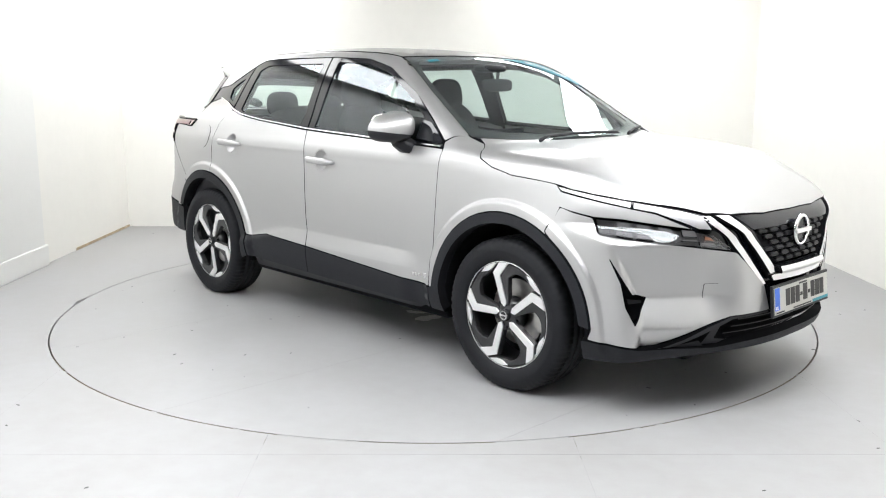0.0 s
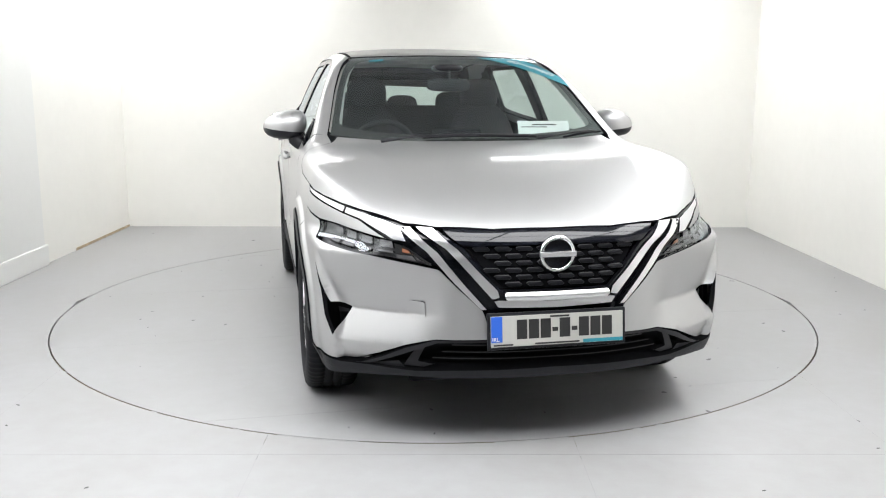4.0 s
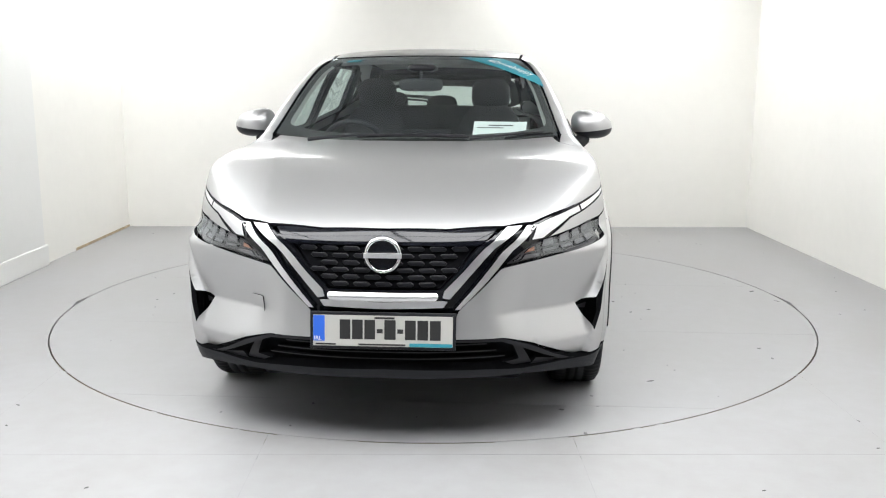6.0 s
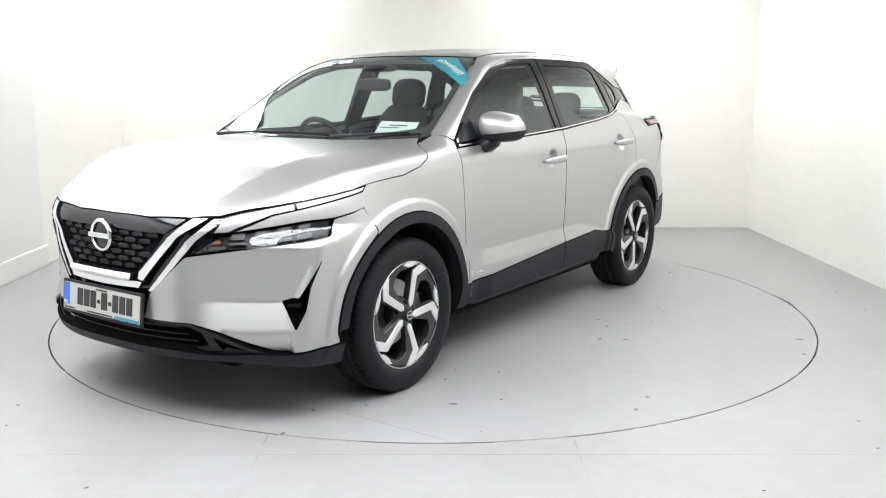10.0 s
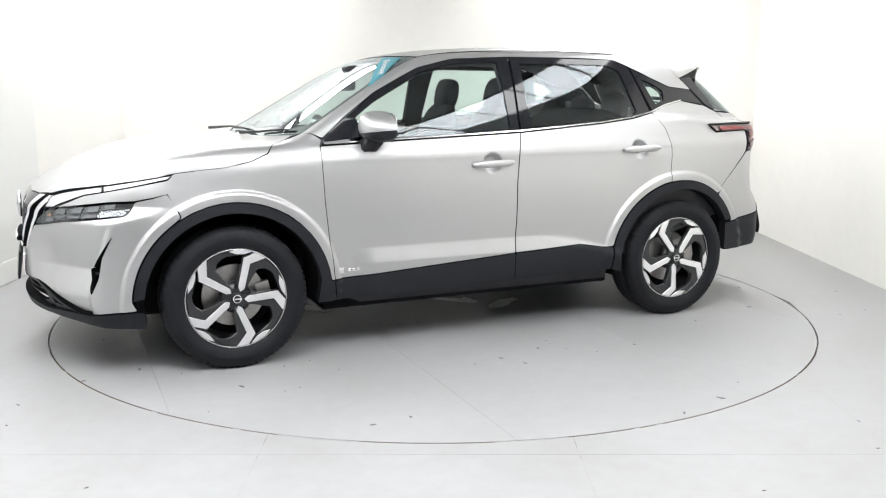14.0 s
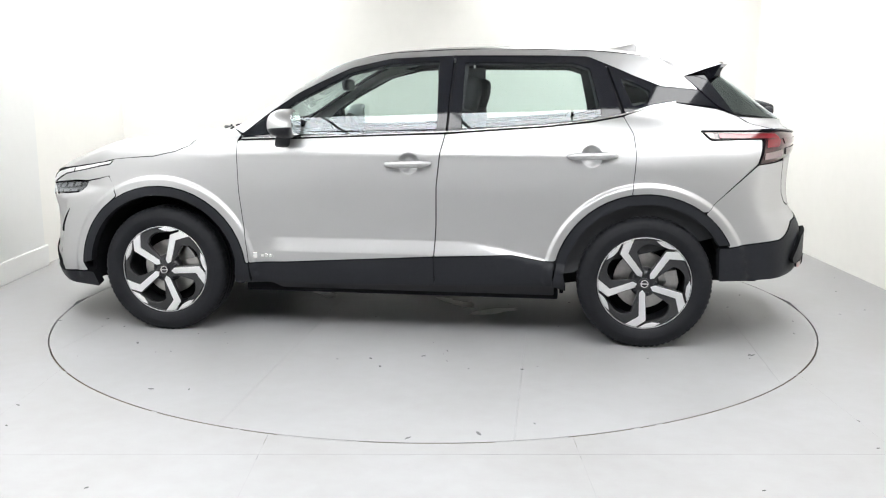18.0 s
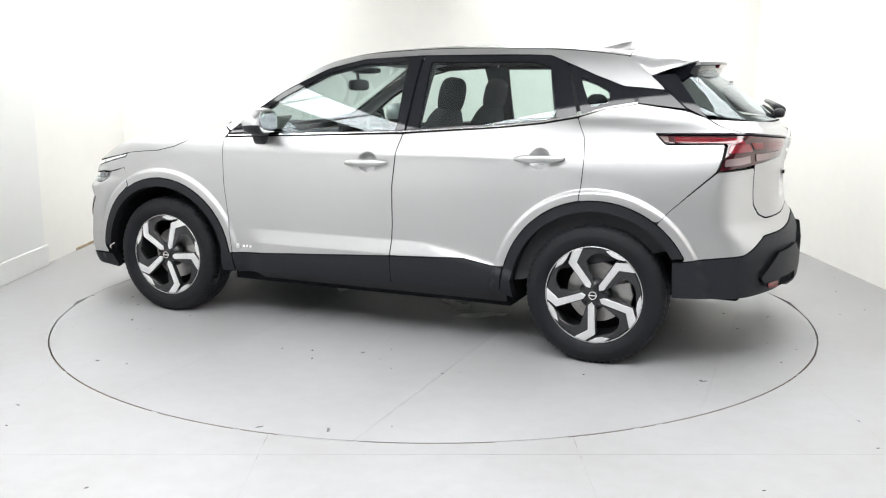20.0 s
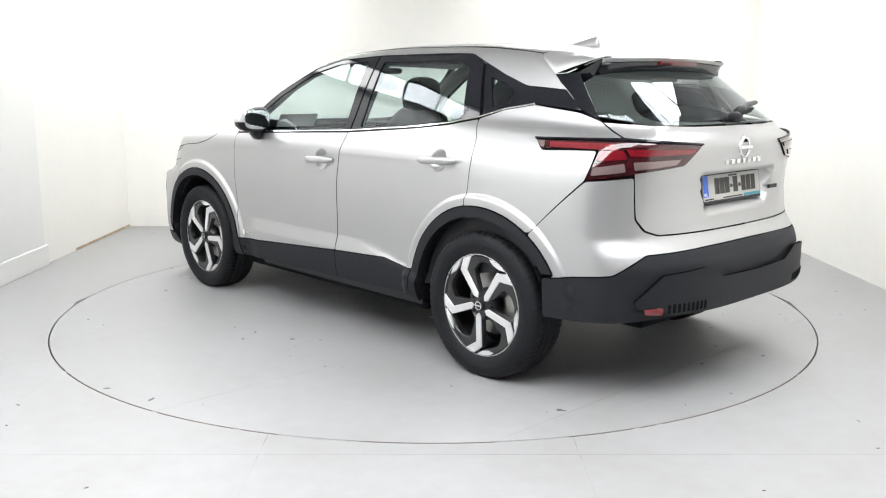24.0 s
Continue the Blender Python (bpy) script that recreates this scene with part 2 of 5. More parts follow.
    tagged(part("hall_ceiling", box(bmesh.new(), (-5.0, -11.0, 3.4), (5.0, Y0, 3.5)), GREYWALL, None), "dark grey ceiling of an unseen, assumed hall", "ceiling", kind="structure")
    bm = box(bmesh.new(), (X0 + 0.002, Y0 + 0.01, 0.16), (X0 + 0.03, 1.16, H - 0.02), 0.003)
    panel = tagged(part("wall_panel", bm, SHEET, None), "bright white sheet panel fixed to the wall", "wall panel", kind="structure")
    part("skirting", box(bmesh.new(), (X0 + 0.002, Y0 + 0.01, 0.0), (X0 + 0.04, 1.20, 0.16), 0.006), SHEET, panel)
    bm = box(bmesh.new(), (X0 + 0.001, 1.80, 0.0), (X0 + 0.012, Y1 - 0.02, 0.022), 0.003)
    tagged(part("timber_batten", bm, BATTEN, None), "bare timber batten along the foot of the wall", "batten", kind="structure")


def board(bm, a, b, c, d, rim, top=0.0, low=-0.02):
    """One floor board as a strip-wise mesh that stops at the circle."""
    n = max(2, int((b - a) / 0.03))
    cols = []
    for i in range(n + 1):
        x = a + (b - a) * i / n
        s = math.sqrt(max(0.0, rim * rim - x * x))
        cols.append((x, s))
    for (x0, s0), (x1, s1) in zip(cols, cols[1:]):
        if max(s0, s1) == 0.0 or c >= max(s0, s1) or d <= -max(s0, s1):
            quad(bm, x0, x1, c, c, d, d, top, low)
            continue
        if c < -max(s0, s1):
            quad(bm, x0, x1, c, c, min(d, -s0), min(d, -s1), top, low)
        if d > max(s0, s1):
            quad(bm, x0, x1, max(c, s0), max(c, s1), d, d, top, low)
    bmesh.ops.remove_doubles(bm, verts=bm.verts[:], dist=0.0005)


def quad(bm, x0, x1, c0, c1, d0, d1, top, low):
    t = [bm.verts.new(p) for p in ((x0, c0, top), (x1, c1, top), (x1, d1, top), (x0, d0, top))]
    u = [bm.verts.new(p) for p in ((x0, c0, low), (x1, c1, low), (x1, d1, low), (x0, d0, low))]
    bm.faces.new(t)
    bm.faces.new((t[1], t[0], u[0], u[1]))
    bm.faces.new((t[3], t[2], u[2], u[3]))


PATCHES = [
    (0.902, 1.805, 0.012, 1.6, "scuff_mark", SCUFF),
    (1.888, 0.683, 0.020, 1.2, "scuff_mark", SCUFF),
    (-1.802, 0.916, 0.016, 1.6, "scuff_mark", SCUFF),
    (1.078, 1.823, 0.016, 1.6, "scuff_mark", SCUFF),
    (0.169, 1.235, 0.020, 1.2, "scuff_mark", SCUFF),
    (-1.783, 0.915, 0.020, 1.2, "scuff_mark", SCUFF),
    (-0.190, 2.236, 0.016, 2.0, "scuff_mark", SCUFF),
    (-0.094, 1.161, 0.020, 1.2, "scuff_mark", SCUFF),
    (-1.790, 0.926, 0.012, 1.6, "scuff_mark", SCUFF),
    (0.097, 1.357, 0.016, 1.6, "scuff_mark", SCUFF),
    (-0.464, 2.152, 0.020, 2.0, "scuff_mark", SCUFF),
    (-2.012, -0.468, 0.016, 1.6, "scuff_mark", SCUFF),
    (1.884, 0.683, 0.012, 1.2, "scuff_mark", SCUFF),
    (1.887, -0.404, 0.020, 1.2, "scuff_mark", SCUFF),
    (1.480, 1.131, 0.020, 2.0, "scuff_mark", SCUFF),
    (2.148, 0.761, 0.020, 1.2, "scuff_mark", SCUFF),
    (0.265, -0.283, 0.090, 1.4, "paint_patch", PATCHPAINT),
    (0.111, -0.266, 0.050, 1.4, "paint_patch", PATCHPAINT),
    (-0.220, 0.051, 0.070, 1.4, "paint_patch", PATCHPAINT),
    (-0.113, -0.025, 0.070, 2.2, "paint_patch", PATCHPAINT),
    (-0.402, 0.184, 0.090, 2.2, "paint_patch", PATCHPAINT),
    (0.789, -0.170, 0.090, 2.2, "paint_patch", PATCHPAINT)]


def turntable():
    base = new("turntable")
    tagged(base, "grey painted wooden turntable disc set flush in the floor", "turntable")
    R = 2.289
    # the disc is laid from straight boards
    edges = [-R, -1.83, -0.61, 0.61, 1.83, R]
    for a, b in zip(edges, edges[1:]):
        bm = bmesh.new()
        n = 40
        up, dn = [], []
        for i in range(n + 1):
            x = a + 0.0005 + (b - a - 0.001) * i / n
            s = math.sqrt(max(1e-6, R * R - x * x))
            up.append((x, s))
            dn.append((x, -s))
        prism(bm, dn + up[::-1], 0.03, Matrix.Translation((0, 0, -0.015)))
        part("disc_board", bm, DISC, base)
    bm = revolve(bmesh.new(), [(R - 0.002, -0.05), (R + 0.001, -0.05), (R + 0.001, -0.002), (R - 0.002, -0.002)], 160)
    bm.transform(Matrix.Rotation(radians(90), 4, "X"))
    part("rim_edge", bm, EDGE, base, "worn brown timber rim of the disc")
    random.seed(5)
    for i in range(70):
        r, a = R * math.sqrt(random.random()) * 0.98, random.random() * 6.28
        bm = bmesh.new()
        n, s = 7, random.uniform(0.002, 0.006)
        pts = [(s * random.uniform(0.5, 1.2) * math.cos(6.28 * k / n) * random.uniform(1, 2.2), s * random.uniform(0.3, 0.9) * math.sin(6.28 * k / n)) for k in range(n)]
        prism(bm, pts, 0.002, Matrix.Translation((r * math.cos(a), r * math.sin(a), 0.001)) @ Matrix.Rotation(a * 3, 4, "Z"))
        part("scuff_mark", bm, SCUFF, base)
    # old paint patches and larger scuffs
    for x, y, r, k, name, m in PATCHES:
        r = r * 0.55 if m is SCUFF else r
        bm = bmesh.new()
        n = 14
        pts = [(r * random.uniform(0.55, 1.15) * math.cos(6.283 * q / n) * k, r * random.uniform(0.35, 0.8) * math.sin(6.283 * q / n)) for q in range(n)]
        prism(bm, pts, 0.0016, Matrix.Translation((x, y, 0.0008)) @ Matrix.Rotation(x * 7 + y, 4, "Z"))
        part(name, bm, m, base)
    return base


def lamp_unit(name, w, d, glow_mat, label, group):
    """A framed light panel that hangs with its face down."""
    e = new(name)
    tagged(e, label, "ceiling light", group)
    f = bmesh.new()
    t = 0.014
    for lo, hi in (((-w / 2, -d / 2, -0.03), (-w / 2 + t, d / 2, 0)), ((w / 2 - t, -d / 2, -0.03), (w / 2, d / 2, 0)),
                   ((-w / 2 + t, -d / 2, -0.03), (w / 2 - t, -d / 2 + t, 0)), ((-w / 2 + t, d / 2 - t, -0.03), (w / 2 - t, d / 2, 0))):
        box(f, lo, hi, 0.003)
    part("frame", f, SATIN, e)
    part("diffuser", box(bmesh.new(), (-w / 2 + t, -d / 2 + t, -0.026), (w / 2 - t, d / 2 - t, -0.008)), glow_mat, e)
    return e


def ceiling_lights():
    """A rectangle of light panels under the ceiling: a shallow and a deep row along the open front, one row along each
    side; two unseen ones at the back are added to brighten the wall.
    """
    z = 2.8
    face = glow("light_panel_diffuser", (0.985, 0.995, 1.0), LIGHT_POWER)
    along = (-2.11, -0.96, 0.19, 1.34)
    # the pair at y 2.74 is added fill for the back wall
    kinds = ((1.14, 0.60, [(x, -2.82) for x in along] + [(x, 2.74) for x in (-1.62, 1.16)], "long white ceiling light panel with a black frame, switched on"),
             (1.14, 1.14, [(x, -3.71) for x in along], "large square white ceiling light panel with a black frame, switched on"),
             (0.60, 0.60, [(-2.56, -2.20 + 0.605 * k) for k in range(9)] + [(2.10, -2.20 + 0.605 * k) for k in range(9)] + [(2.23, -2.82)], "small square white ceiling light panel with a black frame, switched on"))
    for w, d, spots, label in kinds:
        first = lamp_unit("ceiling_light", w, d, face, label, "ceiling light panels")
        first.matrix_basis = pose(spots[0][0], spots[0][1], z)
        for x, y in spots[1:]:
            copy_thing(first, pose(x, y, z))


room()
TABLE = turntable()
ceiling_lights()


# ---------------------------------------------------------------- the shape of the car
def lerp_curve(xs, ys):
    """Smooth function through knots (piecewise cubic with limited slopes)."""
    xs, ys = np.array(xs, float), np.array(ys, float)
    h = np.diff(xs); d = np.diff(ys) / h
    m = np.zeros(len(xs)); m[0], m[-1] = d[0], d[-1]
    for i in range(1, len(xs) - 1):
        if d[i-1] * d[i] > 0:
            w1, w2 = 2*h[i] + h[i-1], h[i] + 2*h[i-1]
            m[i] = (w1 + w2) / (w1 / d[i-1] + w2 / d[i])
    def f(x):
        x = np.asarray(x, float)
        i = np.clip(np.searchsorted(xs, x) - 1, 0, len(xs) - 2)
        t = np.clip((x - xs[i]) / h[i], -2, 3)
        lin = np.where(t < 0, ys[0] + m[0]*(x - xs[0]), ys[-1] + m[-1]*(x - xs[-1]))
        t2 = np.clip(t, 0, 1)
        v = ((1+2*t2)*(1-t2)**2*ys[i] + t2*(1-t2)**2*h[i]*m[i] + t2*t2*(3-2*t2)*ys[i+1] + t2*t2*(t2-1)*h[i]*m[i+1])
        return np.where((t < 0) | (t > 1), lin, v)
    return f
side_z = lerp_curve([.15,.25,.33,.40,.46,.54,.65,.80,.95,1.03,1.10,1.2,1.4],[.80,.842,.865,.876,.878,.879,.883,.886,.878,.866,.835,.785,.70])
hood_x = lerp_curve([-2.4,-2.0,-1.2,0,.6,1.0,1.27,1.55,1.75,2.0,2.12,2.22,2.32],[1.16,1.18,1.22,1.17,1.135,1.112,1.100,1.075,1.042,.970,.921,.866,.79])
nose_z = lerp_curve([.15,.22,.30,.40,.55,.70,.80,.88,.95],[2.14,2.20,2.25,2.27,2.265,2.262,2.25,2.225,2.18])
tail_z = lerp_curve([.15,.25,.35,.45,.60,.66,.75,.9,1.05,1.12,1.18,1.25],[2.08,2.14,2.205,2.235,2.235,2.215,2.165,2.15,2.16,2.165,2.145,2.105])
roof_x = lerp_curve([-2.1,-1.9,-1.6,-1.37,-1,-.45,0,.3,.5,.8],[1.455,1.50,1.545,1.576,1.608,1.617,1.598,1.560,1.52,1.45])
def smax(a, b, k): return .5*(a + b + np.sqrt((a-b)**2 + k*k))
def smin(a, b, k): return .5*(a + b - np.sqrt((a-b)**2 + k*k))
def step(t): t = np.clip(t, 0, 1); return t*t*(3-2*t)
WB, AX = 1.3325, .347
def body(P):
    x, y, z = P[..., 0], np.abs(P[..., 1]), P[..., 2]
    r = np.minimum(np.hypot(x-WB, z-AX), np.hypot(x+WB, z-AX))
    w = side_z(z) + .012*np.exp(-((np.abs(x)-WB)/.38)**2) + .016*step((.542-r)/.024)*step((z-.25)/.1)
    w = w + .019*np.clip((.556-z)/.078, 0, 1)*step((.75-x)/.14)*step((x+.50+3.8*(.556-z))/.20)
    w = w + .018*np.exp(-((x-1.62)/.28)**2)*step((.95-z)/.25) - .02*step((x-1.2)/.8) - .055*step((-x-1.3)/.9)*step((z-.2)/.2)
    fs = (y - w)
    low = .49*y**2.4
    ff = (x - (nose_z(z) + .022 - (low + (.88*y**3.5 - low)*step((z-.74)/.08))))*.8
    fr = (-x - (tail_z(z) - .42*y**3.6))*.8
    ft = z - (hood_x(x) - (.02 + .10*step((x-1.6)/.5))*y*y)
    lo = smax(smax(smax(fs, ff, .03), fr, .045), ft, .035)
    wg = .808 - .33*(z-1.15) - .30*(z-1.15)**2 - .15*np.clip(-.75-x, 0, 2)**2 - .06*np.clip(x-.55, 0, 2)**2
    gs = (y - wg)*.92
    gw = (x + .17*y*y - 1.150)*.52 + (z-1.076)*.854
    gt = z - (roof_x(x) - .075*y*y)
    gr = (x + 2.10 - .22*y*y)*-.593 + (z-1.22)*.805
    g = np.maximum(smax(smax(smax(gs, gw, .03), gt, .05), gr, .04), np.maximum(1.04 - z, -x - 2.105 + .22*y*y))
    return smin(lo, g, .03)
def shoot(o, d, n=260, far=3.2):
    """First meeting of rays o + s*d with the body."""
    o = np.atleast_2d(o); d = np.atleast_2d(d)
    s = np.linspace(0, far, n)
    v = np.stack([body(o + d*k) for k in s])
    neg = v < 0; i = np.argmax(neg, 0); ok = neg.any(0) & (i > 0)
    i = np.maximum(i, 1)
    a, b = s[i-1], s[i]
    for _ in range(16):
        m = .5*(a+b); q = body(o + d*m[:, None]) < 0
        b = np.where(q, m, b); a = np.where(q, a, m)
    return o + d*(.5*(a+b))[:, None], ok


def normal_at(P, e=0.004):
    n = np.stack([body(P + d) - body(P - d) for d in np.eye(3) * e], -1)
    return n / np.maximum(np.linalg.norm(n, axis=-1, keepdims=True), 1e-9)


# Ways to lay a flat outline on the body: S from the side (x, z), F round the nose (degrees, z), R round the tail (degrees, z),
# T from above (x, y), D slantwise on the shoulder (x, v).
METRE = {"S": 1.0, "F": 0.017, "R": 0.016, "T": 1.0, "D": 1.0}


def lay(pts, dom):
    """Points of the body under outline points."""
    p = np.array(pts, float).reshape(-1, 2)
    n = len(p)
    if dom == "S":
        o = np.stack([p[:, 0], np.full(n, 1.5), p[:, 1]], 1)
        d = np.tile([0, -1.0, 0], (n, 1))
    elif dom == "T":
        o = np.stack([p[:, 0], p[:, 1], np.full(n, 2.4)], 1)
        d = np.tile([0, 0, -1.0], (n, 1))
    elif dom == "D":
        o = np.stack([p[:, 0], 1.8 - p[:, 1] * 0.7071, 1.8 + p[:, 1] * 0.7071], 1)
        d = np.tile([0, -0.70711, -0.70711], (n, 1))
    else:
        a = np.radians(p[:, 0])
        s, cx = (1, 1.2) if dom == "F" else (-1, -1.2)
        dirs = np.stack([s * np.cos(a), np.sin(a), np.zeros(n)], 1)
        o = np.stack([np.full(n, cx), np.zeros(n), p[:, 1]], 1) + dirs * 1.6
        d = -dirs
    return shoot(o, d, 80, 2.9)[0]


def unlay(P, dom):
    P = np.asarray(P)
    if dom == "S":
        return P[:, [0, 2]]
    if dom == "T":
        return P[:, [0, 1]]
    if dom == "D":
        return np.stack([P[:, 0], (P[:, 2] - P[:, 1]) * 0.70711], 1)
    x = P[:, 0] - 1.2 if dom == "F" else -1.2 - P[:, 0]
    return np.stack([np.degrees(np.arctan2(P[:, 1], x)), P[:, 2]], 1)


def change(pts, a, b):
    """Outline points from one way of laying to another."""
    return [tuple(q) for q in unlay(lay(pts, a), b)]


def arc(cx, cz, r, a0, a1, n=14):
    return [(cx + r * math.cos(radians(a0 + (a1 - a0) * i / n)), cz + r * math.sin(radians(a0 + (a1 - a0) * i / n))) for i in range(n + 1)]


def dense(pts, step_len, rad):
    """Rounds the corners of a closed outline and fills its sides with points."""
    p = np.array(pts, float)
    n = len(p)
    out = []
    for i in range(n):
        a, b, c = p[i - 1], p[i], p[(i + 1) % n]
        la, lc = np.linalg.norm(a - b), np.linalg.norm(c - b)
        r = min(rad, 0.45 * la, 0.45 * lc)
        if r < 1e-4:
            out.append(b)
            continue
        q0, q2 = b + (a - b) * r / la, b + (c - b) * r / lc
        for t in (0, 0.33, 0.67, 1):
            out.append((1 - t) ** 2 * q0 + 2 * t * (1 - t) * b + t * t * q2)
    full = []
    for a, b in zip(out, out[1:] + out[:1]):
        k = max(1, int(np.linalg.norm(b - a) / step_len))
        full += [a + (b - a) * j / k for j in range(k)]
    return np.array(full)


def inward(p, d):
    """Moves a closed outline inwards."""
    area = 0.5 * np.sum(p[:, 0] * np.roll(p[:, 1], -1) - np.roll(p[:, 0], -1) * p[:, 1])
    t = np.roll(p, -1, 0) - np.roll(p, 1, 0)
    t /= np.maximum(np.linalg.norm(t, axis=1, keepdims=True), 1e-9)
    nrm = np.stack([-t[:, 1], t[:, 0]], 1) * (1 if area > 0 else -1)
    return p + nrm * d


def inside(q, p):
    x, y = q[:, 0][:, None], q[:, 1][:, None]
    a, b = p, np.roll(p, -1, 0)
    c = ((a[:, 1] > y) != (b[:, 1] > y)) & (x < (b[:, 0] - a[:, 0]) * (y - a[:, 1]) / (b[:, 1] - a[:, 1] + 1e-12) + a[:, 0])
    return c.sum(1) % 2 == 1


def skin(outline, dom, off=0.0, depth=0.02, gap=0.0028, grid=0.028, rad=0.012, holes=(), relief=None, hole_rad=0.012, seam=False, smooth_normals=None, lines=()):
    """A panel of the body: an outline laid on it, with its edges turned in."""
    k = np.array([METRE[dom], 1.0])
    p = inward(dense(np.array(outline, float) * k, grid * 0.8, rad), gap)
    loops = [p] + [inward(dense(np.array(h, float) * k, grid * 0.7, hole_rad), -gap * 0.5) for h in holes]
    lo, hi = p.min(0), p.max(0)
    gx, gy = np.meshgrid(np.arange(lo[0], hi[0], grid), np.arange(lo[1], hi[1], grid * 0.87))
    gx = gx + (np.arange(gx.shape[0])[:, None] % 2) * grid * 0.5
    q = np.stack([gx.ravel(), gy.ravel()], 1)
    keep = inside(q, p)
    for h in loops[1:]:
        keep &= ~inside(q, h)
    for h in loops:
        keep &= np.min(np.linalg.norm(q[:, None] - h[None], axis=2), 1) > grid * 0.5
    q = q[keep]
    if lines:
        f = []
        for line in lines:
            line = np.array(line, float) * k
            for a, b in zip(line, line[1:]):
                m = max(1, int(np.linalg.norm(b - a) / 0.010))
                f += [a + (b - a) * j / m for j in range(m)]
        f = np.array(f)
        f = f[inside(f, p)]
        for h in loops[1:]:
            f = f[~inside(f, h)]
        for h in loops:
            f = f[np.min(np.linalg.norm(f[:, None] - h[None], axis=2), 1) > 0.005]
        if len(f):
            q = q[np.min(np.linalg.norm(q[:, None] - f[None], axis=2), 1) > 0.010] if len(q) else q
            q = np.concatenate([q, f])
    pts, edges = [], []
    for h in loops:
        s = len(pts)
        pts += [tuple(v) for v in h]
        edges += [(s + i, s + (i + 1) % len(h)) for i in range(len(h))]
    pts += [tuple(v) for v in q]
    co, _, faces, *_ = delaunay_2d_cdt([Vector(v) for v in pts], edges, [], 1, 1e-6)
    co = np.array([tuple(v) for v in co])
    cen = np.array([co[list(f)].mean(0) for f in faces])
    bad = ~inside(cen, p)
    for h in loops[1:]:
        bad |= inside(cen, h)
    faces = [f for f, b in zip(faces, bad) if not b]
    P = lay(co / k, dom)
    N = normal_at(P)
    lift = np.full(len(P), off)
    shade = N if smooth_normals is None else smooth_normals(P)
    if relief is not None:
        lift = off + relief(P)
        g = np.stack([relief(P + d) - relief(P - d) for d in np.eye(3) * 0.002], -1) / 0.004
        g -= N * np.sum(g * N, -1, keepdims=True)
        shade = N - g
        shade /= np.linalg.norm(shade, axis=-1, keepdims=True)
    P = P + N * lift[:, None]
    if seam:
        P[np.abs(P[:, 1]) < 0.006, 1] = 0.0
    bm = bmesh.new()
    layer = bm.verts.layers.float_vector.new("shade")
    vs = [bm.verts.new(v) for v in P]
    for v, n in zip(vs, shade):
        v[layer] = Vector(n)
    used = {}
    for f in faces:
        a, b, c = (P[i] for i in f)
        if np.dot(np.cross(b - a, c - a), N[f[0]]) < 0:
            f = f[::-1]
        try:
            bm.faces.new([vs[i] for i in f])
        except ValueError:
            continue
        for i, j in zip(f, f[1:] + f[:1]):
            used[(i, j)] = used.get((i, j), 0) + 1
    rim = [(i, j) for (i, j) in used if (j, i) not in used]
    if seam:
        rim = [(i, j) for i, j in rim if P[i][1] != 0.0 or P[j][1] != 0.0]
    top, low = {}, {}
    for i, j in rim:
        for v in (i, j):
            if v not in top:
                top[v] = bm.verts.new(P[v])
                low[v] = bm.verts.new(P[v] - N[v] * depth)
                top[v][layer] = low[v][layer] = Vector(N[v])
    # turned-in edges go near-black: gap shade put into the colour
    for i, j in rim:
        bm.faces.new((top[j], top[i], low[i], low[j])).material_index = 1
    for v in [v for v in bm.verts if not v.link_faces]:
        bm.verts.remove(v)
    return bm


def glass_normals(P):
    """The even curve of the side glass, free of the roof's and the shoulder's rounding."""
    x, z = P[:, 0], P[:, 2]
    n = np.stack([0.12 * np.clip(x - 0.55, 0, 2) - 0.30 * np.clip(-0.75 - x, 0, 2), np.ones(len(P)), 0.33 + 0.6 * (z - 1.15)], 1)
    return n / np.linalg.norm(n, axis=1, keepdims=True)


def both(name, bm, material, parent, label=""):
    """A part and its mirror twin on the other side of the car."""
    b = mirrored(bm)
    return part(name, bm, material, parent, label, True), part(name, b, material, parent, label, True)


def sym(half):
    """A full outline from its left half, listed from centre line to centre line."""
    return list(half) + [(-a, b) for a, b in reversed(half) if abs(a) > 1e-6]


def symT(half):
    return list(half) + [(a, -b) for a, b in reversed(half) if abs(b) > 1e-6]


def flare(cx, a0, a1, dom):
    """Lines that follow the fold of a wheel-arch flare."""
    rows = [arc(cx, AX, r, a0, a1, 70) for r in (0.512, 0.519, 0.527, 0.535, 0.544)]
    return rows if dom == "S" else [change(r, "S", dom) for r in rows]


CAR = new("car")
tagged(CAR, "silver five-door crossover car with black wheel-arch cladding parked on the turntable", "car")


def handle_bowl(x0, z0):
    def f(P):
        d = np.hypot((P[:, 0] - x0) / 0.060, (P[:, 2] - z0) / 0.060)
        return -0.034 * step((1.0 - d) / 0.55)
    return f


def handle_recess(x0, z0, doors):
    """The round dish behind a door handle."""
    m = both("handle_recess", skin(arc(x0, z0, 0.0602, 0, 348, 28), "S", grid=0.008, gap=-0.0012, rad=0.0, depth=0.004, relief=handle_bowl(x0, z0)), PAINT, CAR, "round silver dish behind the handle")
    m[0].parent, m[1].parent = doors


